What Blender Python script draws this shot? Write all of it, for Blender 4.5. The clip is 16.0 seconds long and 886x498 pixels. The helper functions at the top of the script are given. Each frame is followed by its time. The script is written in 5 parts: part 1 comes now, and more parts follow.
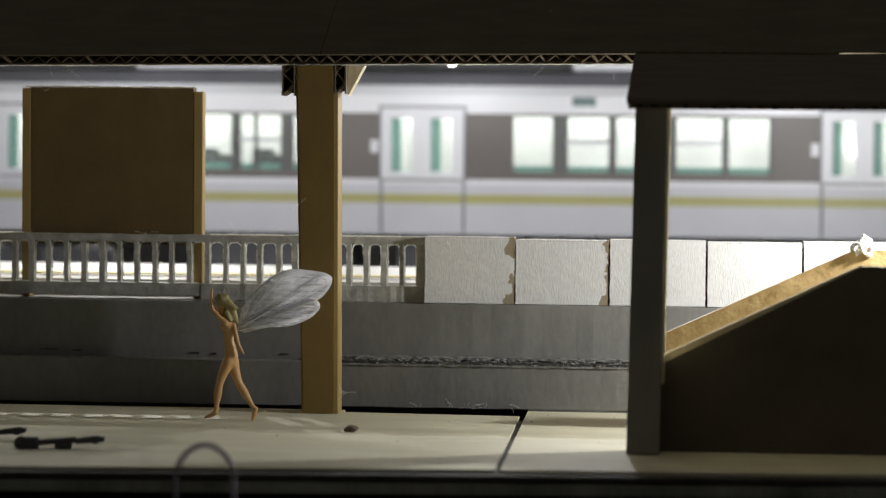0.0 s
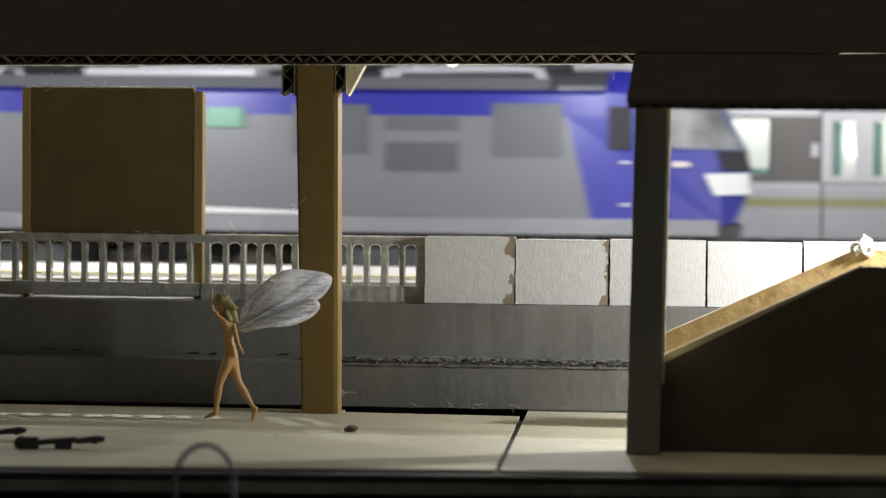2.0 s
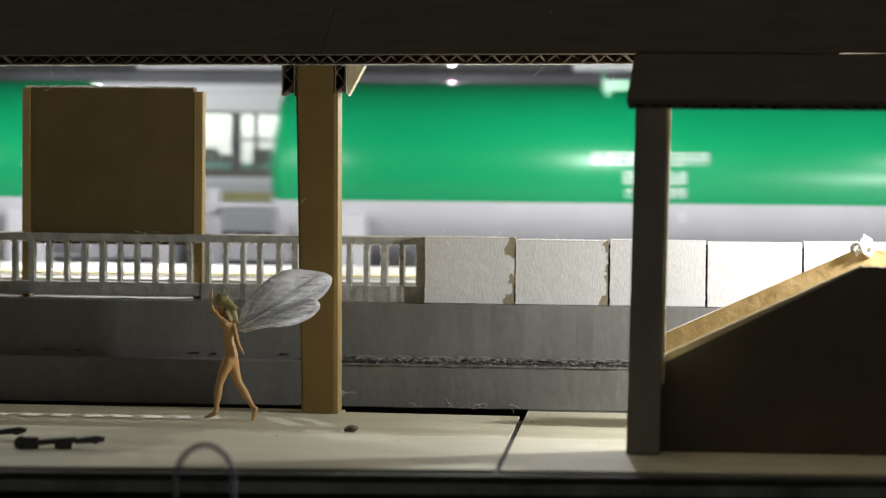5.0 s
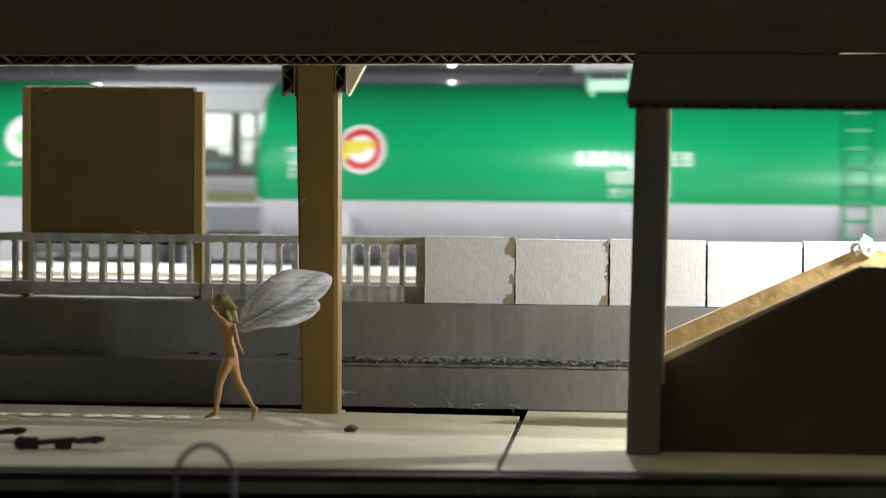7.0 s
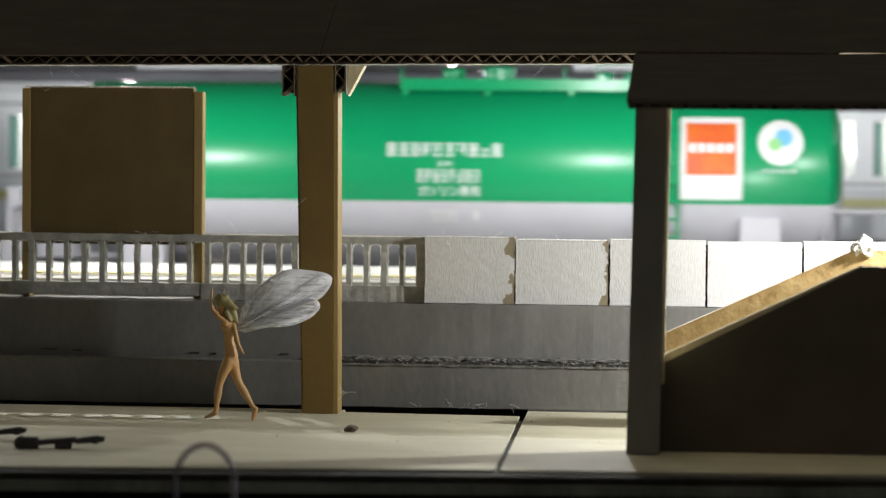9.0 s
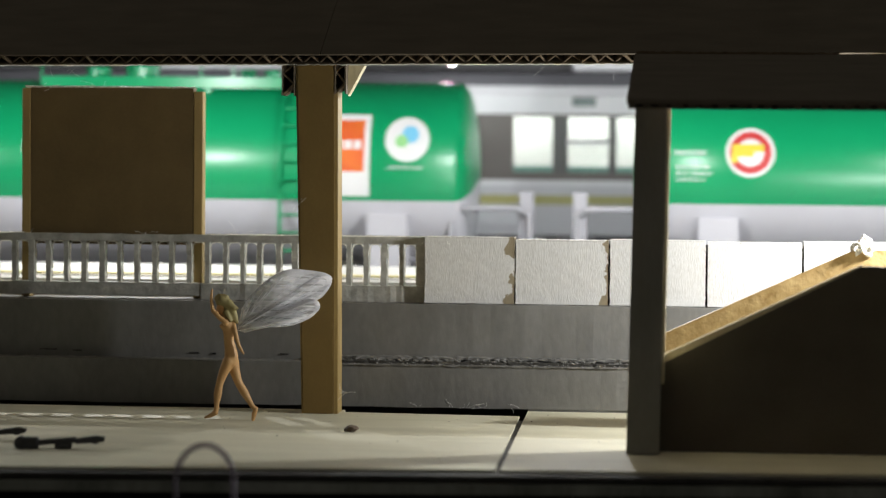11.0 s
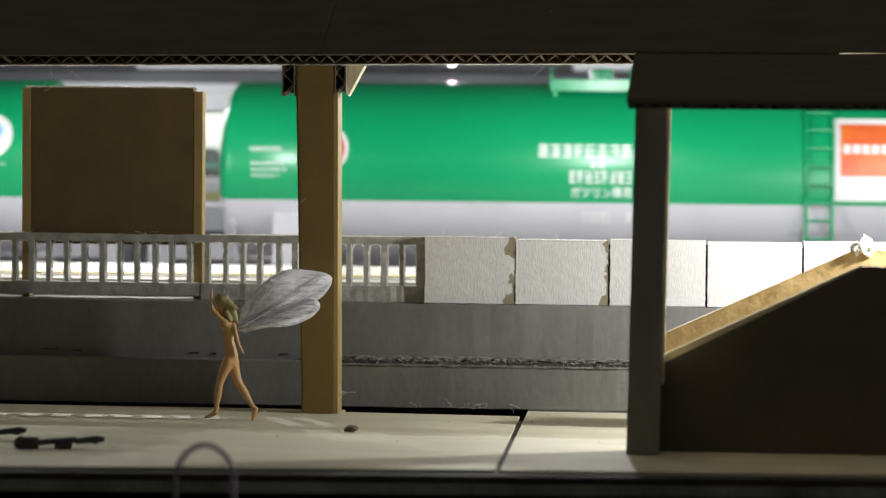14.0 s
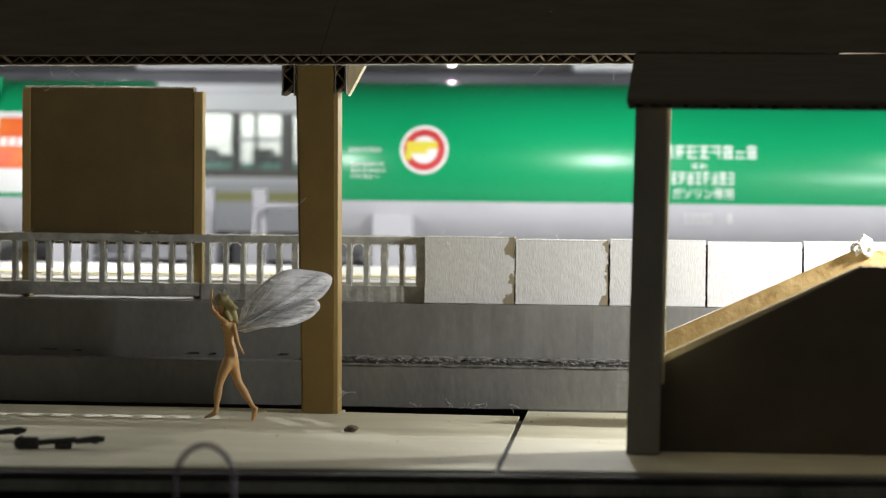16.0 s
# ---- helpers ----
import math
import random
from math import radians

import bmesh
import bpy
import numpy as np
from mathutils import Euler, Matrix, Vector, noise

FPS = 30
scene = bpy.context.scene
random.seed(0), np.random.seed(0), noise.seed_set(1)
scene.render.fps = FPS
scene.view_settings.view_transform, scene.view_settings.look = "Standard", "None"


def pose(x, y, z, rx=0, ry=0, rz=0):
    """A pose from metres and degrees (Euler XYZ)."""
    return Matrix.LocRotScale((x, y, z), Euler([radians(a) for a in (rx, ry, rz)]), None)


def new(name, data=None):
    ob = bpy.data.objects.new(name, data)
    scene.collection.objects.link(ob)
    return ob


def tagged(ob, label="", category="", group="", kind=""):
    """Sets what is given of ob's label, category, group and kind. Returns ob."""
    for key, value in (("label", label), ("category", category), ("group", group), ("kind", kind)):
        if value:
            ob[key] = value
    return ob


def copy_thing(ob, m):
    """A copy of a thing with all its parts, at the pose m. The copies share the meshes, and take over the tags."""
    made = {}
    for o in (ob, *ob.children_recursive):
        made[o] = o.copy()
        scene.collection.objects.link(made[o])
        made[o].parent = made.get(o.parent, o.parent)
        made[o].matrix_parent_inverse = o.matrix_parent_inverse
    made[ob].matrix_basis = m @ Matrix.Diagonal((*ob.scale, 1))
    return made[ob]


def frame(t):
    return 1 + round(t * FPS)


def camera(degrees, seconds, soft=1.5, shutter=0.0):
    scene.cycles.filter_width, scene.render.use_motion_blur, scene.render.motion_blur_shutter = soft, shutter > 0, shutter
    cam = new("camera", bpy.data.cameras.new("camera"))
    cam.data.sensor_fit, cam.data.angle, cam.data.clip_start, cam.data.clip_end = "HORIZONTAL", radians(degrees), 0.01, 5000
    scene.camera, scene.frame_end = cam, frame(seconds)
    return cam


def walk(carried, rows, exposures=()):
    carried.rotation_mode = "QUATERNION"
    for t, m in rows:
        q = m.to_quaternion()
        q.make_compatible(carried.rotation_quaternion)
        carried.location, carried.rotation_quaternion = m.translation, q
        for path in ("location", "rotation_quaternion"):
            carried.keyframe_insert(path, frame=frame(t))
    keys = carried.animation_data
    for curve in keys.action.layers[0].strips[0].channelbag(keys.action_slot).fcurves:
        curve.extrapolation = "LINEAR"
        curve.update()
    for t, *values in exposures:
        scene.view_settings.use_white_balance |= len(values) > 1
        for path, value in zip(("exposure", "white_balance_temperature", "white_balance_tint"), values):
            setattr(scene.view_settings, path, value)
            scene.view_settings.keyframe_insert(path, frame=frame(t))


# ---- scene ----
cam = camera(18.07, 16.0, soft=1.2, shutter=0.5)
cam.data.dof.use_dof = True
cam.data.dof.focus_distance = 0.398
cam.data.dof.aperture_fstop = 30.0
CAM = pose(0, 0, 0.0404) @ pose(0, 0, 0, 0, 0, 5.1) @ pose(0, 0, 0, 90 - 2.358) @ pose(0, 0, 0, 0, 0, 0.5)
walk(cam, [(0.0, CAM), (16.0, CAM)], exposures=[(0.0, 0.0), (1.6, 0.03), (3.5, 0.22), (16.0, 0.25)])

# ---- light: a dim room, lamps under the canopy, one lamp over the stairs ----
world = bpy.data.worlds.new("room_light")
scene.world = world
world.use_nodes = True
world.node_tree.nodes["Background"].inputs[0].default_value = (1.0, 0.95, 0.84, 1)
world.node_tree.nodes["Background"].inputs[1].default_value = 0.052

LAMP_X = (-148.0, -92.0, -17.0, 44.0)
LAMP_Y, LAMP_Z = 457.0, 52.4
BAR_X = (-109.7, -46.3, 15.8, 80.8)
BAR_Y, BAR_Z = 535.0, 53.3


def point_lamp(name, x, y, z, watts, radius, colour=(0.98, 0.99, 1.0)):
    data = bpy.data.lights.new(name, "POINT")
    data.energy, data.shadow_soft_size, data.color = watts, radius / 1000, colour
    ob = new(name, data)
    ob.location = (x / 1000, y / 1000, z / 1000)
    return ob


for lx, watts in zip(LAMP_X, (0.060, 0.068, 0.066, 0.046)):
    point_lamp("canopy_light", lx, LAMP_Y, LAMP_Z - 0.9, watts, 0.4)
for lx in BAR_X:
    point_lamp("track_light", lx, BAR_Y, BAR_Z - 0.4, 0.013, 0.7)
point_lamp("stair_light", 43.0, 380.0, 38.0, 0.205, 1.6, (0.98, 0.99, 1.0))

# ---- materials ----


def base_mat(name, rough=0.6, metal=0.0):
    m = bpy.data.materials.new(name)
    m.use_nodes = True
    n, l = m.node_tree.nodes, m.node_tree.links
    b = n["Principled BSDF"]
    b.inputs["Roughness"].default_value = rough
    b.inputs["Metallic"].default_value = metal
    return m, n, l, b


def surface(name, c1, c2, rough=0.6, metal=0.0, scale=300.0, stretch=(1, 1, 1), bump=0.15, fine=2500.0, spec=0.5, depth=0.0002):
    """Two colours mixed by noise, with a fine relief. scale: cycles a metre."""
    m, n, l, b = base_mat(name, rough, metal)
    b.inputs["Specular IOR Level"].default_value = spec
    co = n.new("ShaderNodeTexCoord")
    mp = n.new("ShaderNodeMapping")
    mp.inputs["Scale"].default_value = stretch
    l.new(co.outputs["Object"], mp.inputs[0])
    t1 = n.new("ShaderNodeTexNoise")
    t1.inputs["Scale"].default_value = scale
    t1.inputs["Detail"].default_value = 6
    t2 = n.new("ShaderNodeTexNoise")
    t2.inputs["Scale"].default_value = fine
    t2.inputs["Detail"].default_value = 4
    l.new(mp.outputs[0], t1.inputs["Vector"])
    l.new(mp.outputs[0], t2.inputs["Vector"])
    mix = n.new("ShaderNodeMath")
    mix.operation = "MULTIPLY_ADD"
    mix.inputs[1].default_value = 0.35
    l.new(t2.outputs[0], mix.inputs[0])
    l.new(t1.outputs[0], mix.inputs[2])
    ramp = n.new("ShaderNodeValToRGB")
    ramp.color_ramp.elements[0].position, ramp.color_ramp.elements[0].color = 0.45, (*c1, 1)
    ramp.color_ramp.elements[1].position, ramp.color_ramp.elements[1].color = 0.90, (*c2, 1)
    l.new(mix.outputs[0], ramp.inputs[0])
    l.new(ramp.outputs[0], b.inputs["Base Color"])
    bp = n.new("ShaderNodeBump")
    bp.inputs["Strength"].default_value = bump
    bp.inputs["Distance"].default_value = depth
    l.new(mix.outputs[0], bp.inputs["Height"])
    l.new(bp.outputs[0], b.inputs["Normal"])
    return m


def painted_block(name, bare):
    """White brush-painted card: strokes in relief, bare beige patches near the right edge where bare is low."""
    m, n, l, b = base_mat(name, 0.55)
    co = n.new("ShaderNodeTexCoord")
    info = n.new("ShaderNodeObjectInfo")
    add = n.new("ShaderNodeVectorMath")
    add.operation = "ADD"
    l.new(co.outputs["Object"], add.inputs[0])
    l.new(info.outputs["Random"], add.inputs[1])
    warp = n.new("ShaderNodeTexNoise")
    warp.inputs["Scale"].default_value = 110
    l.new(add.outputs[0], warp.inputs["Vector"])
    wsc = n.new("ShaderNodeVectorMath")
    wsc.operation = "SCALE"
    wsc.inputs["Scale"].default_value = 0.0040
    l.new(warp.outputs["Color"], wsc.inputs[0])
    add2 = n.new("ShaderNodeVectorMath")
    add2.operation = "ADD"
    l.new(add.outputs[0], add2.inputs[0])
    l.new(wsc.outputs[0], add2.inputs[1])
    mp = n.new("ShaderNodeMapping")
    mp.inputs["Scale"].default_value = (1, 1, 0.16)
    l.new(add2.outputs[0], mp.inputs[0])
    st = n.new("ShaderNodeTexNoise")
    st.inputs["Scale"].default_value = 6500
    st.inputs["Detail"].default_value = 5
    l.new(mp.outputs[0], st.inputs["Vector"])
    ramp = n.new("ShaderNodeValToRGB")
    ramp.color_ramp.elements[0].position, ramp.color_ramp.elements[0].color = 0.30, (0.62, 0.615, 0.585, 1)
    ramp.color_ramp.elements[1].position, ramp.color_ramp.elements[1].color = 0.60, (0.74, 0.74, 0.72, 1)
    l.new(st.outputs[0], ramp.inputs[0])
    sep = n.new("ShaderNodeSeparateXYZ")
    l.new(co.outputs["Object"], sep.inputs[0])
    big = n.new("ShaderNodeTexNoise")
    big.inputs["Scale"].default_value = 330
    big.inputs["Detail"].default_value = 5
    l.new(add.outputs[0], big.inputs["Vector"])
    ma = n.new("ShaderNodeMath")
    ma.operation = "MULTIPLY_ADD"
    ma.inputs[1].default_value = 130.0
    l.new(sep.outputs["X"], ma.inputs[0])
    l.new(big.outputs[0], ma.inputs[2])
    r2 = n.new("ShaderNodeValToRGB")
    r2.color_ramp.elements[0].position, r2.color_ramp.elements[1].position = 0.985, 1.0
    sub = n.new("ShaderNodeMath")
    sub.operation = "SUBTRACT"
    sub.inputs[1].default_value = bare
    l.new(ma.outputs[0], sub.inputs[0])
    l.new(sub.outputs[0], r2.inputs[0])
    mx = n.new("ShaderNodeMixRGB")
    mx.inputs[2].default_value = (0.30, 0.25, 0.16, 1)
    l.new(r2.outputs[0], mx.inputs[0])
    l.new(ramp.outputs[0], mx.inputs[1])
    l.new(mx.outputs[0], b.inputs["Base Color"])
    bp = n.new("ShaderNodeBump")
    bp.inputs["Strength"].default_value = 0.5
    bp.inputs["Distance"].default_value = 0.00012
    l.new(st.outputs[0], bp.inputs["Height"])
    l.new(bp.outputs[0], b.inputs["Normal"])
    return m


def glow(name, colour, strength):
    m, n, l, b = base_mat(name, 0.5)
    b.inputs["Base Color"].default_value = (*colour, 1)
    b.inputs["Emission Color"].default_value = (*colour, 1)
    b.inputs["Emission Strength"].default_value = strength
    return m


def clear(name, tint=(1, 1, 1), amount=0.75, rough=0.08, milk=(0.8, 0.8, 0.8), bump=0.0, scale=600.0, stretch=(1, 1, 1)):
    """Thin clear plastic or glass: light goes through, part of it is mirrored or scattered."""
    m, n, l, b = base_mat(name, rough)
    b.inputs["Base Color"].default_value = (*milk, 1)
    tr = n.new("ShaderNodeBsdfTransparent")
    tr.inputs[0].default_value = (*tint, 1)
    mx = n.new("ShaderNodeMixShader")
    mx.inputs[0].default_value = 1 - amount
    l.new(tr.outputs[0], mx.inputs[1])
    l.new(b.outputs[0], mx.inputs[2])
    l.new(mx.outputs[0], n["Material Output"].inputs[0])
    if bump:
        co = n.new("ShaderNodeTexCoord")
        mp = n.new("ShaderNodeMapping")
        mp.inputs["Rotation"].default_value = (0, radians(32), 0)
        mp.inputs["Scale"].default_value = stretch
        l.new(co.outputs["Object"], mp.inputs[0])
        t = n.new("ShaderNodeTexNoise")
        t.inputs["Scale"].default_value = scale
        t.inputs["Detail"].default_value = 5
        l.new(mp.outputs[0], t.inputs["Vector"])
        bp = n.new("ShaderNodeBump")
        bp.inputs["Strength"].default_value = bump
        bp.inputs["Distance"].default_value = 0.0006
        l.new(t.outputs[0], bp.inputs["Height"])
        l.new(bp.outputs[0], b.inputs["Normal"])
        r = n.new("ShaderNodeValToRGB")
        r.color_ramp.elements[0].position, r.color_ramp.elements[0].color = 0.42, (0.12, 0.12, 0.12, 1)
        r.color_ramp.elements[1].position, r.color_ramp.elements[1].color = 0.66, (0.75, 0.75, 0.75, 1)
        l.new(t.outputs[0], r.inputs[0])
        l.new(r.outputs[0], mx.inputs[0])
    return m


KRAFT = surface("brown_corrugated_card", (0.15, 0.122, 0.083), (0.20, 0.165, 0.115), 0.85, scale=120, stretch=(1, 3, 1), bump=0.25)
FLUTE = surface("pale_card_fluting", (0.13, 0.093, 0.055), (0.21, 0.155, 0.092), 0.85, scale=900, bump=0.4)
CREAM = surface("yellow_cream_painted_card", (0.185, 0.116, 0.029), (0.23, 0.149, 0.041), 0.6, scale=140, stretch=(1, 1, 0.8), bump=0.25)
# Lighter copy of the cream card, with light on posts and edges painted in.
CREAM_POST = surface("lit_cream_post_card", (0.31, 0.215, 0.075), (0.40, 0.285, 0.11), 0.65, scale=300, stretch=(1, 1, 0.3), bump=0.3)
CREAM_EDGE = surface("pale_cream_card_edge", (0.58, 0.50, 0.30), (0.70, 0.63, 0.42), 0.7, scale=700, stretch=(1, 1, 0.2), bump=0.4)
SIGN_FACE = surface("brown_card_board", (0.122, 0.082, 0.028), (0.158, 0.108, 0.039), 0.65, scale=160, bump=0.2)
GREY_POST = surface("grey_painted_card", (0.245, 0.235, 0.195), (0.32, 0.305, 0.26), 0.7, scale=260, stretch=(1, 1, 0.3), bump=0.3)
FLOOR = surface("pale_balsa_floor", (0.59, 0.56, 0.405), (0.73, 0.695, 0.525), 0.6, scale=90, stretch=(0.35, 2.2, 1), bump=0.15)
CONCRETE = surface("grey_painted_wall", (0.15, 0.147, 0.135), (0.245, 0.242, 0.225), 0.6, scale=70, stretch=(1, 1, 0.5), bump=0.4, fine=1100, depth=0.0003)
RIDGE = surface("rough_grey_ridge", (0.12, 0.118, 0.108), (0.30, 0.295, 0.275), 0.8, scale=900, bump=1.0, fine=3000, depth=0.0004)
EDGE_GREY = surface("dark_green_grey_edging", (0.10, 0.11, 0.085), (0.34, 0.35, 0.30), 0.5, scale=130, stretch=(1, 1, 0.2), bump=0.3)
# Near-black for dark parts, and for the shade painted into recesses.
DARK = surface("gap_shade_and_dark_parts", (0.030, 0.029, 0.025), (0.060, 0.057, 0.050), 0.8, scale=500)
BLOCK = painted_block("brushed_white_paint", 0.90)
BLOCK_BARE = painted_block("worn_white_paint", 0.31)
RAIL_PAINT = surface("grey_white_rail_paint", (0.30, 0.30, 0.265), (0.53, 0.53, 0.485), 0.6, scale=500, bump=0.6, fine=2400, depth=0.0003)
PANEL = surface("dark_brown_card_panel", (0.085, 0.072, 0.050), (0.12, 0.102, 0.073), 0.75, scale=120, bump=0.3)
AMBER = surface("amber_glued_card", (0.30, 0.19, 0.065), (0.55, 0.40, 0.19), 0.45, scale=420, bump=0.6, fine=1800, depth=0.0003)
WHITE_TUFT = surface("torn_white_paper", (0.75, 0.74, 0.70), (0.86, 0.85, 0.82), 0.8, scale=900, bump=0.8)
PLATFORM = surface("white_platform_surface", (0.72, 0.71, 0.68), (0.80, 0.79, 0.77), 0.5, scale=90)
YELLOW = surface("yellow_tactile_strip", (0.70, 0.63, 0.28), (0.78, 0.72, 0.38), 0.6, scale=400)
BALLAST = surface("grey_ballast", (0.08, 0.08, 0.08), (0.22, 0.21, 0.20), 0.9, scale=700, bump=1.0, fine=1500, depth=0.0008)
BACKWALL = surface("grey_white_backdrop_board", (0.55, 0.56, 0.60), (0.62, 0.63, 0.66), 0.8, scale=20)
GREEN = surface("glossy_green_tank_paint", (0.002, 0.235, 0.088), (0.004, 0.262, 0.10), 0.30, scale=25, bump=0.02, spec=0.36)
TANK_GREY = surface("light_grey_tank_paint", (0.48, 0.48, 0.52), (0.54, 0.54, 0.58), 0.40, scale=60, bump=0.03)
FRAME_GREY = surface("grey_underframe_paint", (0.30, 0.30, 0.33), (0.38, 0.38, 0.41), 0.5, scale=90)
BOGIE = surface("dark_grey_bogie_plastic", (0.05, 0.05, 0.055), (0.10, 0.10, 0.11), 0.55, scale=200)
WHITE_INK = surface("white_printed_ink", (0.60, 0.61, 0.61), (0.68, 0.69, 0.69), 0.4, scale=100)
RED_INK = surface("red_printed_ink", (0.42, 0.035, 0.035), (0.47, 0.045, 0.045), 0.4, scale=100)
YELLOW_INK = surface("yellow_printed_ink", (0.54, 0.47, 0.04), (0.60, 0.52, 0.06), 0.4, scale=100)
ORANGE_INK = surface("orange_printed_ink", (0.56, 0.075, 0.03), (0.62, 0.15, 0.02), 0.4, scale=250)
BLUE_INK = surface("sky_blue_printed_ink", (0.13, 0.42, 0.62), (0.18, 0.48, 0.68), 0.4, scale=100)
LEAF_INK = surface("leaf_green_printed_ink", (0.22, 0.52, 0.20), (0.28, 0.56, 0.24), 0.4, scale=100)
LOCO_BLUE = surface("deep_blue_loco_paint", (0.016, 0.017, 0.22), (0.021, 0.023, 0.26), 0.40, scale=40, bump=0.02)
LOCO_GREY = surface("mid_grey_loco_paint", (0.125, 0.13, 0.145), (0.15, 0.155, 0.17), 0.45, scale=40, bump=0.02)
LOCO_DARK = surface("louvre_grey_paint", (0.08, 0.084, 0.094), (0.095, 0.10, 0.11), 0.5, scale=60)
LOCO_SILL = surface("pale_grey_sill_paint", (0.20, 0.205, 0.225), (0.25, 0.255, 0.275), 0.45, scale=60)
MINT = surface("mint_green_plastic", (0.065, 0.20, 0.135), (0.085, 0.24, 0.165), 0.4, scale=60)
BEIGE = surface("pinkish_beige_plastic", (0.55, 0.48, 0.46), (0.60, 0.53, 0.50), 0.5, scale=60)
GLASS_DARK = surface("dark_tinted_glazing", (0.03, 0.03, 0.035), (0.06, 0.06, 0.065), 0.08, scale=30, bump=0.0, spec=0.8)
# Dark cab glass; the light grey patches in its colour are painted reflections.
GLASS_CAB = surface("painted_reflection_glazing", (0.05, 0.052, 0.056), (0.34, 0.35, 0.36), 0.08, scale=140, bump=0.0, spec=0.8)
EMU_WHITE = surface("white_coach_paint", (0.64, 0.64, 0.67), (0.70, 0.70, 0.73), 0.35, scale=50, bump=0.02)
EMU_BROWN = surface("brown_grey_window_band", (0.115, 0.10, 0.095), (0.135, 0.12, 0.112), 0.4, scale=60)
EMU_OLIVE = surface("olive_yellow_stripe", (0.36, 0.34, 0.13), (0.40, 0.38, 0.16), 0.4, scale=60)
EMU_GREY = surface("pale_grey_lower_body", (0.50, 0.50, 0.54), (0.56, 0.56, 0.60), 0.4, scale=60)
EMU_ROOF = surface("grey_coach_roof", (0.16, 0.16, 0.18), (0.20, 0.20, 0.22), 0.6, scale=60)
WINDOW_BAR = surface("black_window_bar", (0.07, 0.074, 0.072), (0.10, 0.104, 0.10), 0.4, scale=60)
TEAL = surface("teal_curtain_edge", (0.10, 0.28, 0.23), (0.14, 0.34, 0.28), 0.5, scale=60)
DEST = surface("dark_teal_display", (0.05, 0.10, 0.095), (0.07, 0.13, 0.12), 0.3, scale=60)
INTERIOR = surface("white_coach_interior", (0.76, 0.77, 0.74), (0.82, 0.82, 0.80), 0.6, scale=60)
SEAT = surface("dark_seat_plastic", (0.05, 0.06, 0.06), (0.08, 0.09, 0.09), 0.7, scale=100)
STEEL = surface("worn_rail_steel", (0.30, 0.29, 0.27), (0.42, 0.41, 0.39), 0.35, metal=0.9, scale=200)
BLACK_PLASTIC = surface("black_coupler_plastic", (0.022, 0.022, 0.026), (0.045, 0.045, 0.05), 0.42, scale=600, bump=0.2)
PEBBLE = surface("brown_crumb", (0.06, 0.045, 0.03), (0.14, 0.10, 0.07), 0.85, scale=900, bump=0.8)
SKIN = surface("tan_moulded_plastic", (0.50, 0.285, 0.11), (0.60, 0.36, 0.15), 0.55, scale=200, bump=0.15)
HAIR = surface("olive_brown_paint", (0.28, 0.23, 0.09), (0.42, 0.36, 0.16), 0.6, scale=700, bump=0.6)


def wing_mat():
    """Clear moulded plastic: see-through, with milky streaks that scatter light from behind and glossy ridges."""
    m, n, l, b = base_mat("clear_moulded_wing", 0.09)
    b.inputs["Specular IOR Level"].default_value = 1.0
    b.inputs["Base Color"].default_value = (0.9, 0.9, 0.92, 1)
    co = n.new("ShaderNodeTexCoord")
    mp = n.new("ShaderNodeMapping")
    mp.inputs["Rotation"].default_value = (0, radians(30), 0)
    mp.inputs["Scale"].default_value = (0.8, 1, 9.0)
    l.new(co.outputs["Object"], mp.inputs[0])
    t = n.new("ShaderNodeTexNoise")
    t.inputs["Scale"].default_value = 340
    t.inputs["Detail"].default_value = 8
    l.new(mp.outputs[0], t.inputs["Vector"])
    bp = n.new("ShaderNodeBump")
    bp.inputs["Strength"].default_value = 1.0
    bp.inputs["Distance"].default_value = 0.0009
    l.new(t.outputs[0], bp.inputs["Height"])
    l.new(bp.outputs[0], b.inputs["Normal"])
    tl = n.new("ShaderNodeBsdfTranslucent")
    tl.inputs[0].default_value = (0.92, 0.92, 0.94, 1)
    tr = n.new("ShaderNodeBsdfTransparent")
    tr.inputs[0].default_value = (0.96, 0.96, 0.97, 1)
    bend = n.new("ShaderNodeBsdfRefraction")
    bend.inputs["Roughness"].default_value = 0.28
    bend.inputs["IOR"].default_value = 1.35
    l.new(bp.outputs[0], bend.inputs["Normal"])
    clear_mix = n.new("ShaderNodeMixShader")
    clear_mix.inputs[0].default_value = 0.15
    l.new(tr.outputs[0], clear_mix.inputs[1])
    l.new(bend.outputs[0], clear_mix.inputs[2])
    milk = n.new("ShaderNodeMixShader")
    milk.inputs[0].default_value = 0.32
    l.new(tl.outputs[0], milk.inputs[1])
    l.new(b.outputs[0], milk.inputs[2])
    r = n.new("ShaderNodeValToRGB")
    r.color_ramp.elements[0].position, r.color_ramp.elements[0].color = 0.42, (0.32, 0.32, 0.32, 1)
    r.color_ramp.elements[1].position, r.color_ramp.elements[1].color = 0.55, (1, 1, 1, 1)
    l.new(t.outputs[0], r.inputs[0])
    mx = n.new("ShaderNodeMixShader")
    l.new(r.outputs[0], mx.inputs[0])
    l.new(clear_mix.outputs[0], mx.inputs[1])
    l.new(milk.outputs[0], mx.inputs[2])
    l.new(mx.outputs[0], n["Material Output"].inputs[0])
    return m


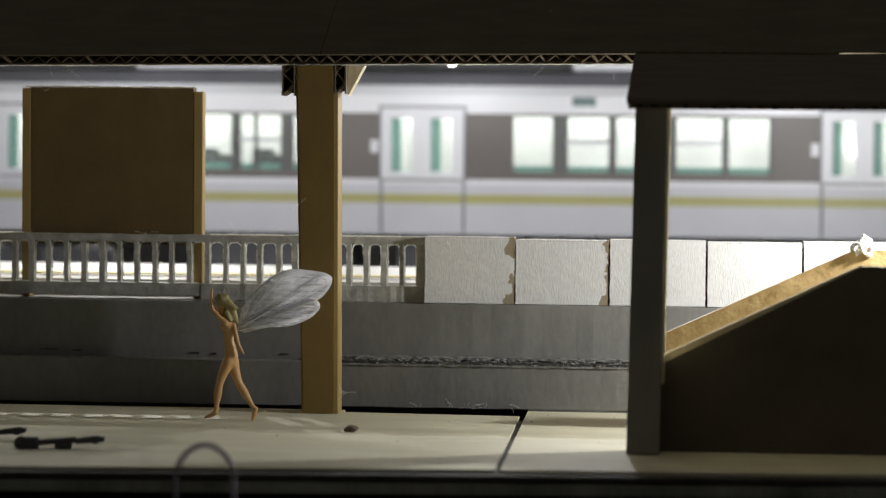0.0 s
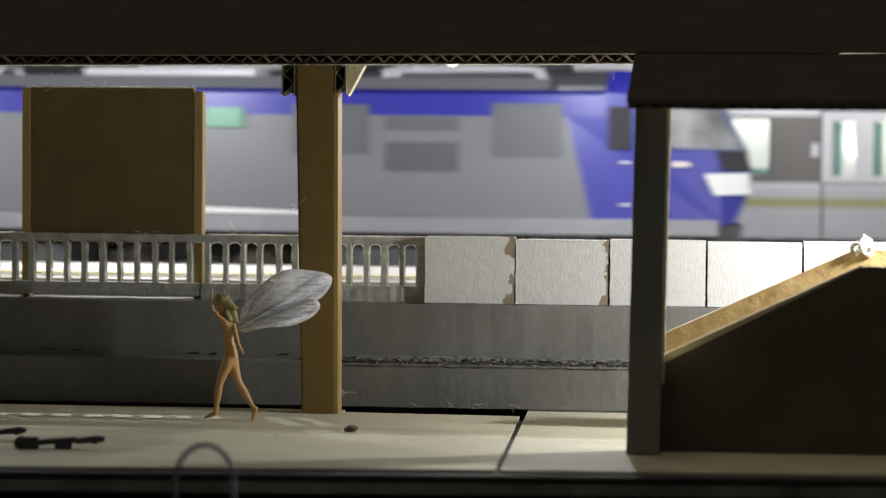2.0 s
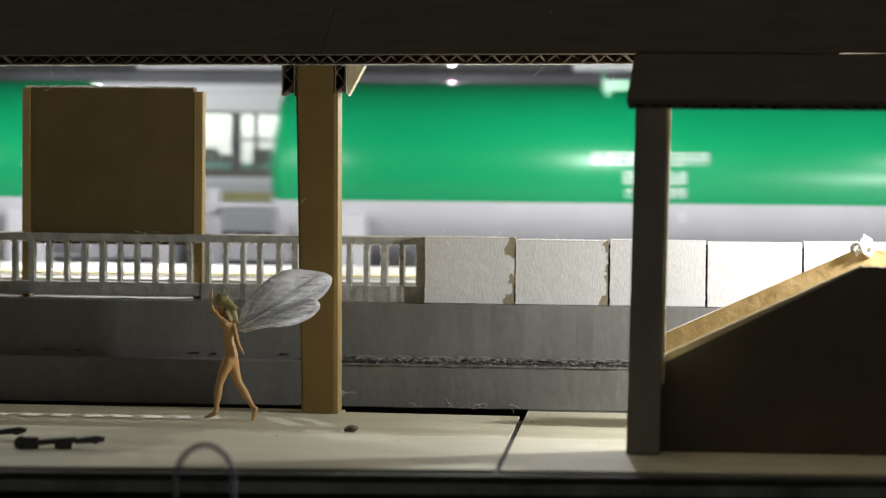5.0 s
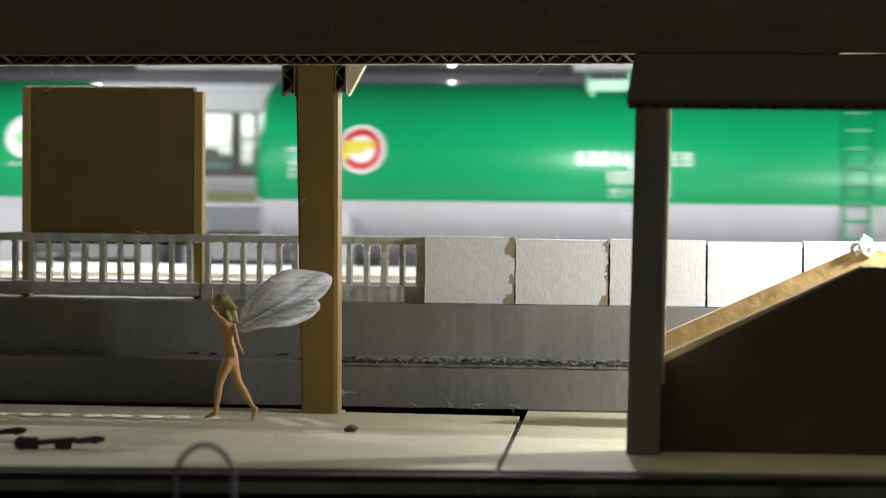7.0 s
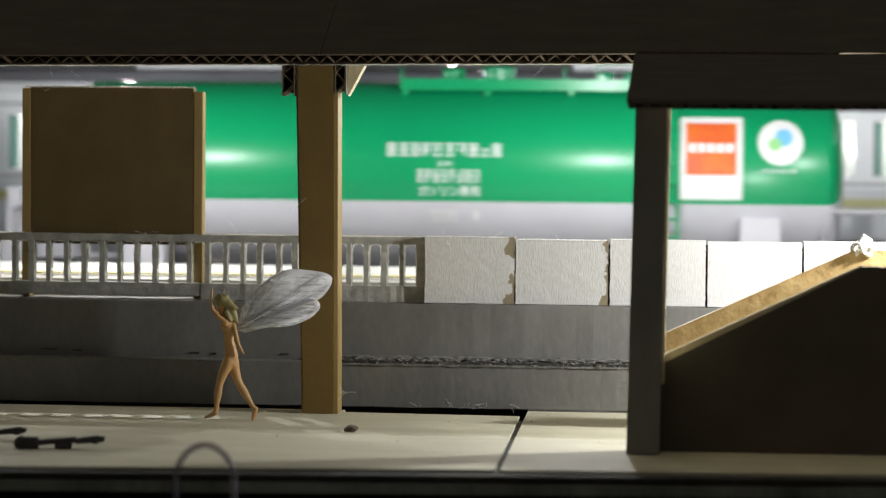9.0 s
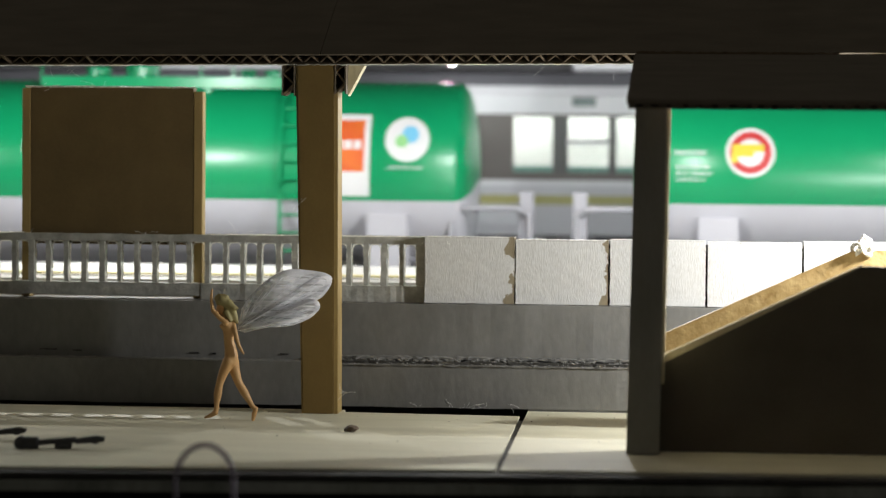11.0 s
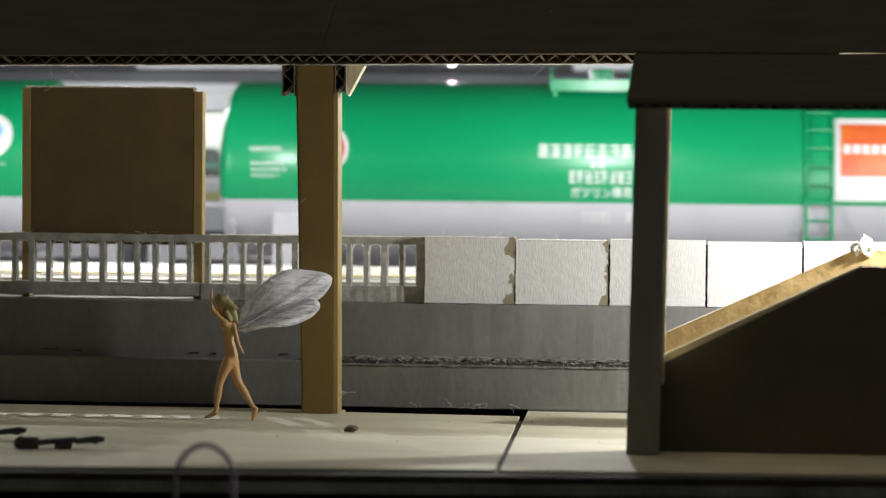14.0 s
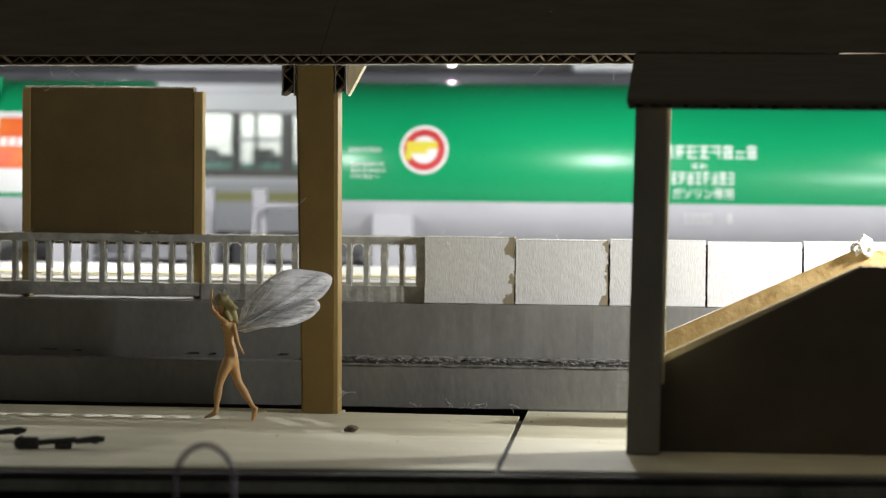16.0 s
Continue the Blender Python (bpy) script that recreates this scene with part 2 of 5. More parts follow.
WING = wing_mat()
VEIN, vn, vl, vb = base_mat("milky_wing_edge", 0.10)
vb.inputs["Base Color"].default_value = (0.92, 0.92, 0.94, 1)
v_tl = vn.new("ShaderNodeBsdfTranslucent")
v_tl.inputs[0].default_value = (0.94, 0.94, 0.95, 1)
v_mx = vn.new("ShaderNodeMixShader")
v_mx.inputs[0].default_value = 0.35
vl.new(v_tl.outputs[0], v_mx.inputs[1])
vl.new(vb.outputs[0], v_mx.inputs[2])
vl.new(v_mx.outputs[0], vn["Material Output"].inputs[0])
# Torn card edges: the rim light on them is put into this pale colour.
RIM, rn, rl, rb = base_mat("pale_rim_light_card", 0.35)
rb.inputs["Base Color"].default_value = (0.80, 0.79, 0.74, 1)
r_tl = rn.new("ShaderNodeBsdfTranslucent")
r_tl.inputs[0].default_value = (0.85, 0.84, 0.78, 1)
r_mx = rn.new("ShaderNodeMixShader")
r_mx.inputs[0].default_value = 0.25
rl.new(r_tl.outputs[0], r_mx.inputs[1])
rl.new(rb.outputs[0], r_mx.inputs[2])
rl.new(r_mx.outputs[0], rn["Material Output"].inputs[0])
GLASS = clear("window_glass", (0.97, 0.985, 0.975), 0.90, 0.05, (0.6, 0.65, 0.62))
LOOP = clear("clear_plastic_loop", (0.84, 0.81, 0.85), 0.62, 0.12, (0.36, 0.33, 0.37))
BULB = glow("lamp_bulb", (1.0, 0.96, 0.88), 14.0)
COACH_GLOW = glow("coach_ceiling_light", (0.97, 1.0, 0.96), 7.0)

# ---- mesh helpers, in millimetres ----
S = 0.001


def part(name, bm, mat, parent=None, label="", smooth=False, mats=None):
    """Link a bmesh (in millimetres) as one mesh object."""
    bmesh.ops.recalc_face_normals(bm, faces=bm.faces)
    bmesh.ops.scale(bm, vec=(S, S, S), verts=bm.verts)
    me = bpy.data.meshes.new(name)
    bm.to_mesh(me)
    bm.free()
    for m in (mats or [mat]):
        me.materials.append(m)
    if smooth:
        for p in me.polygons:
            p.use_smooth = True
    ob = new(name, me)
    if parent is not None:
        ob.parent = parent
    if label:
        tagged(ob, label)
    return ob


def thing(name, x=0.0, y=0.0, z=0.0, label="", category="", group="", kind=""):
    ob = new(name)
    ob.empty_display_size = 0.005
    ob.location = (x * S, y * S, z * S)
    return tagged(ob, label, category, group, kind)


def box(bm, x0, x1, y0, y1, z0, z1, bevel=0.0, rough=0.0, cuts=0, rng=None):
    r = bmesh.ops.create_cube(bm, size=1)
    vs = r["verts"]
    for v in vs:
        v.co = ((x0 + x1) / 2 + v.co.x * (x1 - x0), (y0 + y1) / 2 + v.co.y * (y1 - y0), (z0 + z1) / 2 + v.co.z * (z1 - z0))
    es = list({e for v in vs for e in v.link_edges})
    if cuts:
        bmesh.ops.subdivide_edges(bm, edges=es, cuts=cuts, use_grid_fill=True)
        vs = list(bm.verts)
    if rough and rng:
        for v in vs:
            v.co += Vector((rng.uniform(-rough, rough), rng.uniform(-rough, rough), rng.uniform(-rough, rough)))
    if bevel and not cuts:
        bmesh.ops.bevel(bm, geom=es, offset=bevel, segments=2, profile=0.5, affect="EDGES")
    return bm


def rough_bar(bm, x0, x1, y0, y1, z0, z1, n=24, rough=0.1, rng=random, axis="x"):
    """A bar in n lengths along x (or z) whose section wanders, with open joints nowhere."""
    rings = []
    for i in range(n + 1):
        f = i / n
        j = [rng.uniform(-rough, rough) for _ in range(6)]
        if axis == "x":
            x = x0 + f * (x1 - x0)
            ring = [(x, y0 + j[0], z0 + j[1]), (x, y1 + j[2], z0 + j[1]), (x, y1 + j[2], z1 + j[3]), (x, y0 + j[0], z1 + j[3])]
        else:
            z = z0 + f * (z1 - z0)
            ring = [(x0 + j[0], y0 + j[4], z), (x1 + j[2], y0 + j[4], z), (x1 + j[2], y1 + j[5], z), (x0 + j[0], y1 + j[5], z)]
        rings.append([bm.verts.new(p) for p in ring])
    for a, b in zip(rings, rings[1:]):
        for k in range(4):
            bm.faces.new((a[k], a[(k + 1) % 4], b[(k + 1) % 4], b[k]))
    bm.faces.new(rings[0])
    bm.faces.new(rings[-1])
    return bm


def prism(bm, pts, a, b, axis="y"):
    """A polygon extruded from a to b along an axis: pts are (x, z) for y, (y, z) for x, (x, y) for z."""
    def at(p, h):
        return (p[0], h, p[1]) if axis == "y" else ((h, p[0], p[1]) if axis == "x" else (p[0], p[1], h))
    lo = [bm.verts.new(at(p, a)) for p in pts]
    hi = [bm.verts.new(at(p, b)) for p in pts]
    bm.faces.new(lo)
    bm.faces.new(hi[::-1])
    for i in range(len(pts)):
        k = (i + 1) % len(pts)
        bm.faces.new((lo[i], lo[k], hi[k], hi[i]))
    return bm


def rod(bm, p0, p1, r0, r1=None, n=10, caps=True):
    p0, p1 = Vector(p0), Vector(p1)
    d = p1 - p0
    m = Matrix.Translation((p0 + p1) / 2) @ d.to_track_quat("Z", "Y").to_matrix().to_4x4()
    bmesh.ops.create_cone(bm, cap_ends=caps, segments=n, radius1=r0, radius2=r0 if r1 is None else r1, depth=d.length, matrix=m)
    return bm


def grain(bm, m, r):
    """A small eight-sided crumb, cheap to add by the hundred."""
    v = [bm.verts.new(m @ Vector(p)) for p in ((r, 0, 0), (0, r, 0), (-r, 0, 0), (0, -r, 0), (0, 0, r), (0, 0, -r))]
    for i in range(4):
        bm.faces.new((v[i], v[(i + 1) % 4], v[4]))
        bm.faces.new((v[(i + 1) % 4], v[i], v[5]))


def bmnew():
    return bmesh.new()


def tube(bm, pts, r, n=8):
    rings = []
    for i, p in enumerate(pts):
        p = Vector(p)
        d = Vector(pts[min(i + 1, len(pts) - 1)]) - Vector(pts[max(i - 1, 0)])
        q = d.to_track_quat("Z", "Y")
        rings.append([bm.verts.new(p + q @ Vector((r * math.cos(2 * math.pi * k / n), r * math.sin(2 * math.pi * k / n), 0))) for k in range(n)])
    for a, b in zip(rings, rings[1:]):
        for k in range(n):
            bm.faces.new((a[k], a[(k + 1) % n], b[(k + 1) % n], b[k]))
    bm.faces.new(rings[0])
    bm.faces.new(rings[-1])
    return bm


# ---- ground, back wall, track beds ----
bm = bmnew()
box(bm, -1500, 1500, -600, 1100, -12, -8)
tagged(part("ground", bm, BALLAST), "dark grey scenic baseboard under the station", "ground", kind="structure")
bm = bmnew()
box(bm, -1450, 1000, 474, 640, -8, 4)
tagged(part("track_bed", bm, BALLAST), "grey ballast bed under the two tracks", "track bed", kind="structure")
bm = bmnew()
box(bm, -1500, 1500, 700, 712, -12, 420)
tagged(part("wall_back_room", bm, BACKWALL), "pale grey backdrop board behind the layout", "wall", kind="structure")

RAIL_Z = 7.0


def track(name, yc):
    t = thing(name, 0, yc, 4, "model railway track with worn steel rails on ballast", "track", "tracks", "structure")
    for sgn in (-1, 1):
        bm = bmnew()
        box(bm, -1400, 900, sgn * 8.25 - 0.45, sgn * 8.25 + 0.45, 1.1, 3.0)
        part("rail", bm, STEEL, t)
    bm = bmnew()
    for i in range(294):
        x = -1400 + i * 7.8
        box(bm, x, x + 2.6, -15, 15, 0, 1.1)
    tagged(part("sleepers", bm, BOGIE, t), kind="stuff")
    return t


track("near_track", 512.7)
track("far_track", 575)

# ---- far platform behind the railing ----
far = thing("platform", 0, 0, 0, "white far platform slab with a yellow strip", "platform", "", "structure")
bm = bmnew()
box(bm, -600, 600, 431, 468, -8, 17.6)
part("slab", bm, PLATFORM, far)
bm = bmnew()
box(bm, -600, 600, 430.5, 469.5, 17.6, 17.9)
part("platform_surface", bm, PLATFORM, far)
bm = bmnew()
box(bm, -260, 120, 422.5, 430.4, 15.35, 17.7)
part("front_slab", bm, PLATFORM, far)
bm = bmnew()
for i in range(200):
    x = -300 + i * 3.0
    box(bm, x, x + 2.8, 433.0, 437.0, 17.9, 18.1)
tagged(part("tactile_strip", bm, YELLOW, far), kind="stuff")

# ---- grey retaining wall, in two courses ----
wall = thing("wall_platform", 0, 0, 0, "grey painted two-course retaining wall with a rough ridge", "wall", "", "structure")
rng = random.Random(4)
bm = bmnew()
rough_bar(bm, -260, 120, 406.6, 430, 0.22, 6.6, 160, 0.05, rng)
part("lower_course", bm, CONCRETE, wall)
bm = bmnew()
rough_bar(bm, -23.55, 120, 406.7, 430, -0.4, 0.3, 70, 0.03, rng)
part("base_strip", bm, CONCRETE, wall)
# Black block fills the gap below the wall, its shade given as colour.
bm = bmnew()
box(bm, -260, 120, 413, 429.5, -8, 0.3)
part("footing", bm, DARK, wall, "black block standing in for the shade under the wall")
bm = bmnew()
rough_bar(bm, -260, 120, 410.6, 430, 6.6, 15.2, 150, 0.06, rng)
part("upper_course", bm, CONCRETE, wall)
bm = bmnew()
rough_bar(bm, -56, 120, 406.75, 411.0, 6.5, 7.0, 320, 0.10, rng)
part("joint", bm, DARK, wall, "dark open joint between the courses")
bm = bmnew()
for i in range(2400):
    x = rng.uniform(-56, 30)
    top = rng.random() < 0.55
    if noise.noise(Vector((x * 0.35, 3.0 if top else 9.0, 0))) < -0.22:
        continue
    z = (7.05 if top else 6.55) + rng.gauss(0, 0.10)
    y = 406.9 + (rng.uniform(0, 2.6) if top else rng.uniform(-0.25, 0.4))
    m = Matrix.Translation((x, y, z)) @ Matrix.Diagonal((rng.uniform(0.8, 2.2), 1, rng.uniform(0.6, 1.2), 1))
    grain(bm, m @ Matrix.Rotation(rng.uniform(0, 3), 4, "Y"), rng.uniform(0.07, 0.21))
for za, zb, ya, yb, rr in ((7.2, 7.5, 408.2, 410.9, 0.09), (6.36, 6.5, 406.4, 407.5, 0.06)):
    rough_bar(bm, -56, 120, ya, yb, za, zb, 300, rr, rng)
tagged(part("filler_crumbs", bm, RIDGE, wall, "crumbled grey filler along the joint"), kind="stuff")
bm = bmnew()
rough_bar(bm, -260, -56, 406.6, 411.0, 6.3, 6.7, 400, 0.06, rng)
part("ridge", bm, CONCRETE, wall)
for x, z, w in ((-96.0, 7.6, 2.6), (-91.6, 7.5, 1.4), (-73.8, 7.4, 1.5), (-70.8, 7.3, 0.5), (-60.2, 7.4, 1.3)):
    bm = bmnew()
    rough_bar(bm, x - w / 2, x + w / 2, 410.42, 410.75, z, z + 0.14, 18, 0.07, rng)
    part("chip", bm, DARK, wall, "dark chipped patch")

# ---- concrete parapet blocks ----
parapet = thing("parapet", 0, 0, 0, "row of white brush-painted card parapet blocks", "parapet", "", "structure")
EDGES = ((-39.5, -26.2, 25.1), (-25.95, -12.3, 24.8), (-11.95, 2.1, 24.95), (2.45, 16.2, 24.8), (16.55, 30.0, 25.0), (30.5, 44.0, 24.9), (44.5, 58.0, 24.9))
for x0, x1, z1 in EDGES:
    bm = bmnew()
    w = x1 - x0
    box(bm, -w / 2, w / 2, -2.4, 2.4, 0, z1 - 15.3, 0.0, 0.018, 7, rng)
    top = z1 - 15.3
    lump = [[(-w / 2 + w * k / 40, top + rng.uniform(-0.05, 0.06)) for k in range(41)],
            [(w / 2 - 0.1 + rng.uniform(-0.09, 0.09), top * k / 14) for k in range(15)],
            [(-w / 2 + 0.1 + rng.uniform(-0.09, 0.09), top * k / 14) for k in range(15)]]
    for line in lump:
        tube(bm, [(px, -2.3 + rng.uniform(-0.06, 0.04), pz) for px, pz in line], 0.13, 6)
    b = part("block", bm, BLOCK_BARE if x1 < -12.0 else BLOCK, parapet)
    b.location = ((x0 + x1) / 2 * S, 415.0 * S, 15.3 * S)

bm = bmnew()
rough_bar(bm, -39.0, 57.5, 416.2, 416.9, 15.2, 24.3, 60, 0.04, rng)
part("backing", bm, DARK, parapet, "dark backing behind the block joints")

# ---- railing ----
railing = thing("railing", 0, 0, 0, "grey-white handmade platform railing with uneven balusters", "railing", "", "structure")
bm = bmnew()
rough_bar(bm, -260, -39.7, 414.6, 415.8, 23.85, 24.95, 170, 0.06, rng)
part("top_rail", bm, RAIL_PAINT, railing)
bm = bmnew()
rough_bar(bm, -73.5, -39.7, 413.9, 416.3, 15.2, 17.65, 40, 0.08, rng)
part("bottom_rail", bm, RAIL_PAINT, railing)
bm = bmnew()
rough_bar(bm, -260, -73.6, 414.0, 416.4, 15.75, 17.65, 120, 0.07, rng)
part("bottom_rail", bm, RAIL_PAINT, railing)
bm = bmnew()
rough_bar(bm, -41.0, -39.7, 414.4, 416.0, 15.2, 24.9, 10, 0.10, rng, "z")
part("end_post", bm, RAIL_PAINT, railing)
bar_x = [(-40.35, 0.65)]
for i in range(36):
    x = -43.13 - 2.69 * i + rng.uniform(-0.12, 0.12)
    w = rng.choice((0.30, 0.33, 0.36, 0.44))
    bar_x.append((x, w))
    bm = bmnew()
    rough_bar(bm, x - w, x + w, 414.7, 415.7, 17.5, 24.0, 9, 0.09, rng, "z")
    part("baluster", bm, RAIL_PAINT, railing)

# Pale tubes paint the lit top edge, left out where the sign shades it.
for xa, xb in ((-73.0, -39.8), (-130.0, -101.0)):
    n = int((xb - xa) / 0.4)
    bm = bmnew()
    tube(bm, [(xa + (xb - xa) * k / n, 415.6, 25.0 + rng.uniform(-0.06, 0.05)) for k in range(n + 1)], 0.11, 6)
    part("torn_lit_rim", bm, RIM, railing, "torn card rim, made pale for the lamplight on the top rail")
gaps = sorted(bar_x)
for (xa, wa), (xb, wb) in zip(gaps, gaps[1:]):
    l0, l1, zt, zb = xa + wa + 0.09, xb - wb - 0.09, 23.78, 17.66
    line = []
    for k in range(9):
        line.append((l0 + rng.uniform(-0.05, 0.05), zb + (zt - 0.5 - zb) * k / 8))
    for k in range(1, 6):
        f = k / 6
        line.append((l0 + (l1 - l0) * f, zt + rng.uniform(-0.06, 0.04) - 0.25 * (2 * f - 1) ** 4))
    for k in range(9):
        line.append((l1 + rng.uniform(-0.05, 0.05), zt - 0.5 - (zt - 0.5 - zb) * k / 8))
    # Pale tube draws the bright backlit edge round the opening.
    bm = bmnew()
    tube(bm, [(px, 415.6, pz) for px, pz in line], 0.11, 6)
    part("torn_lit_rim", bm, RIM, railing, "torn card rim of an opening, made pale as if backlit")

# ---- signboard behind the railing ----
sign = thing("signboard", -87.65, 416.65, 17.9, "blank brown signboard on two cream posts behind the railing", "signboard")
bm = bmnew()
box(bm, -12.55, 12.45, -0.15, 2.3, 5.4, 29.2, 0.06)
part("board", bm, SIGN_FACE, sign)
for x0, x1, top in ((-13.9, -12.6, 29.0), (12.5, 13.9, 28.6)):
    bm = bmnew()
    box(bm, x0, x1, -0.2, 2.3, -2.7, top, 0.12)
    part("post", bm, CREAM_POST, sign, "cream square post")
# Frayed top edge, pale to stand for the rim light along the board.
bm = bmnew()
rough_bar(bm, -13.4, 12.6, -0.18, 0.4, 29.1, 29.35, 160, 0.07, rng)
part("torn_edge", bm, RIM, sign, "frayed card edge, made pale for the light on that side")

# ---- near platform floor ----
floor = thing("floor", 0, 0, 0, "pale card platform floor in two panels", "floor", "", "structure")


def front_y(x):
    return 336.6 + 0.10 * x * (0.5 if x > 25 else 1)


bm = bmnew()
prism(bm, [(-260, front_y(-260)), (-23.4, front_y(-23.4)), (-24.3, 398.6), (-50, 400.2), (-50.1, 403.4), (-260, 402.6)], -0.3, 0, "z")
part("floor_panel", bm, FLOOR, floor)
bm = bmnew()
prism(bm, [(-22.7, front_y(-22.7)), (140, front_y(140)), (140, 406.5), (-23.6, 406.5)], -0.35, -0.05, "z")
part("floor_panel", bm, FLOOR, floor)
# Black block in the hollow below the panels paints the shade there.
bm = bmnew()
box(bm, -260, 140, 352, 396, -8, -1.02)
part("floor_base", bm, DARK, floor, "black block standing in for the shade under the platform panels")
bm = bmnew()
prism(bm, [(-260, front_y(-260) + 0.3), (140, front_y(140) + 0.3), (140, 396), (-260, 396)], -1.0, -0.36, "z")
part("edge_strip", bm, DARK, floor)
bm = bmnew()
prism(bm, [(-260, front_y(-260) - 0.6), (140, front_y(140) - 0.6), (140, 349), (-260, 349)], -2.5, -1.25, "z")
part("edge_strip", bm, EDGE_GREY, floor, "dark greenish grey lower edging strip")

# ---- cream post with corrugated brackets ----
post = thing("canopy_post", -53.2, 397.0, 0, "yellow-cream card post with corrugated brackets at its head", "post", "canopy posts")
bm = bmnew()
prism(bm, [(-2.35, 0), (2.15, 0), (1.9, 50.3), (-3.55, 50.3)], 0, 5.2, "y")
bmesh.ops.bevel(bm, geom=bm.edges[:], offset=0.12, segments=2, affect="EDGES")
part("shaft", bm, CREAM, post)
# Side plies take the lit cream: their brightness is in the colour.
bm = bmnew()
prism(bm, [(2.18, 0), (2.68, 0), (2.4, 46.4), (1.93, 46.4)], 0.35, 5.2, "y")
part("side_ply", bm, CREAM_POST, post, "cream card edge in a lit-up tone")
bm = bmnew()
prism(bm, [(-2.55, 0), (-2.38, 0), (-3.58, 50.0), (-3.72, 50.0)], 0.3, 5.0, "y")
part("side_ply", bm, CREAM_POST, post, "cream card edge in a lit-up tone")


def upright_flute(bm, x0, x1, z0, z1, y0, y1, pitch=3.0, t=0.16):
    n = int((z1 - z0) / (pitch / 2)) + 1
    for i in range(n):
        za, zb = z0 + i * pitch / 2, min(z1, z0 + (i + 1) * pitch / 2)
        xa, xb = (x0, x1) if i % 2 == 0 else (x1, x0)
        prism(bm, [(xa - t, za), (xa + t, za), (xb + t, zb), (xb - t, zb)], y0, y1, "y")


for x0, x1, zb in ((-5.7, -3.75, 45.9), (1.95, 3.6, 46.2)):
    bm = bmnew()
    upright_flute(bm, x0 + 0.2, x1 - 0.2, zb, 50.2, 0.2, 5)
    part("bracket_flute", bm, FLUTE, post)
    for xa in (x0, x1 - 0.2):
        bm = bmnew()
        rough_bar(bm, xa, xa + 0.2, 0.0, 5.2, zb - 0.15, 50.25, 10, 0.05, rng, "z")
        part("bracket_liner", bm, KRAFT, post)
    # Black box at the back of the flutes: shade between them as a solid.
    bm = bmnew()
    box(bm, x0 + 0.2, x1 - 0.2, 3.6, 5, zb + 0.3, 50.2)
    part("bracket_shade_fill", bm, DARK, post)
bm = bmnew()
prism(bm, [(3.65, 45.8), (6.0, 50.2), (3.65, 50.2)], 2.2, 5.2, "y")
part("gusset", bm, CREAM_EDGE, post, "pale triangular card gusset")

# ---- main canopy roof ----


def eave_z(x):
    return 50.25 + 0.0085 * (x + 50)


canopy = thing("canopy_roof", 0, 0, 0, "brown corrugated cardboard canopy roof with an open fluted edge", "roof", "", "structure")
RIDGE_Y, RIDGE_H = 430.0, 15.5


def roof_sheet(bm, x0, x1, y0, y1, h0, h1, t, n):
    """A thin sheet that follows the eave's fall, from y0 at height h0 over the eave to y1 at h1."""
    cols = []
    for i in range(n + 1):
        x = x0 + (x1 - x0) * i / n
        j = rng.uniform(-0.05, 0.05)
        z = eave_z(x)
        cols.append([bm.verts.new(p) for p in ((x, y0 + j, z + h0), (x, y1, z + h1), (x, y1, z + h1 + t), (x, y0 + j, z + h0 + t))])
    for a, b in zip(cols, cols[1:]):
        for k in range(4):
            bm.faces.new((a[k], a[(k + 1) % 4], b[(k + 1) % 4], b[k]))
    bm.faces.new(cols[0])
    bm.faces.new(cols[-1])


for x0, x1 in ((-260.0, -53.28), (-53.2, 160.0)):
    bm = bmnew()
    roof_sheet(bm, x0, x1, 396.2, RIDGE_Y, 1.28, 1.28 + RIDGE_H, 0.22, 120)
    part("top_liner", bm, KRAFT, canopy)
bm = bmnew()
roof_sheet(bm, -260, 160, 396.5, RIDGE_Y, 0.0, RIDGE_H, 0.2, 220)
part("bottom_liner", bm, KRAFT, canopy)
bm = bmnew()
roof_sheet(bm, -260, 160, RIDGE_Y, 466.0, RIDGE_H, 3.2, 1.2, 60)
part("rear_slope", bm, KRAFT, canopy)
bm = bmnew()
roof_sheet(bm, -260, 160, 399.5, RIDGE_Y, 1.5, 0.3 + RIDGE_H, 0.5, 60)
part("inner_core", bm, KRAFT, canopy)
bm = bmnew()
x, i = -140.0, 0
slope = RIDGE_H / (RIDGE_Y - 396.5)
while x < 12:
    half = 1.2 + rng.uniform(-0.24, 0.24)
    z = eave_z(x)
    lo, hi = z + 0.2, z + 1.26 + rng.uniform(-0.08, 0.03)
    za, zb = (lo, hi) if i % 2 == 0 else (hi, lo)
    t = 0.15
    q = [(x - t, za), (x + t, za), (x + half + t, zb), (x + half - t, zb)]
    y0 = 396.3 + rng.uniform(0, 0.5)
    va = [bm.verts.new((p[0], y0, p[1])) for p in q]
    vb = [bm.verts.new((p[0], y0 + 5, p[1] + 5 * slope)) for p in q]
    bm.faces.new(va)
    bm.faces.new(vb[::-1])
    for k in range(4):
        bm.faces.new((va[k], va[(k + 1) % 4], vb[(k + 1) % 4], vb[k]))
    x += half
    i += 1
tagged(part("fluting", bm, FLUTE, canopy, "pale zigzag fluting in the cut edge"), kind="stuff")

# Pale tube draws the bright backlit line below the eave.
bm = bmnew()
tube(bm, [(-140 + 0.4 * k, 396.35 + rng.uniform(-0.04, 0.04), eave_z(-140 + 0.4 * k) - 0.02 + rng.uniform(-0.07, 0.04)) for k in range(380)], 0.09, 6)
part("torn_lit_rim", bm, RIM, canopy, "frayed rim of the lower liner, made pale as if backlit")

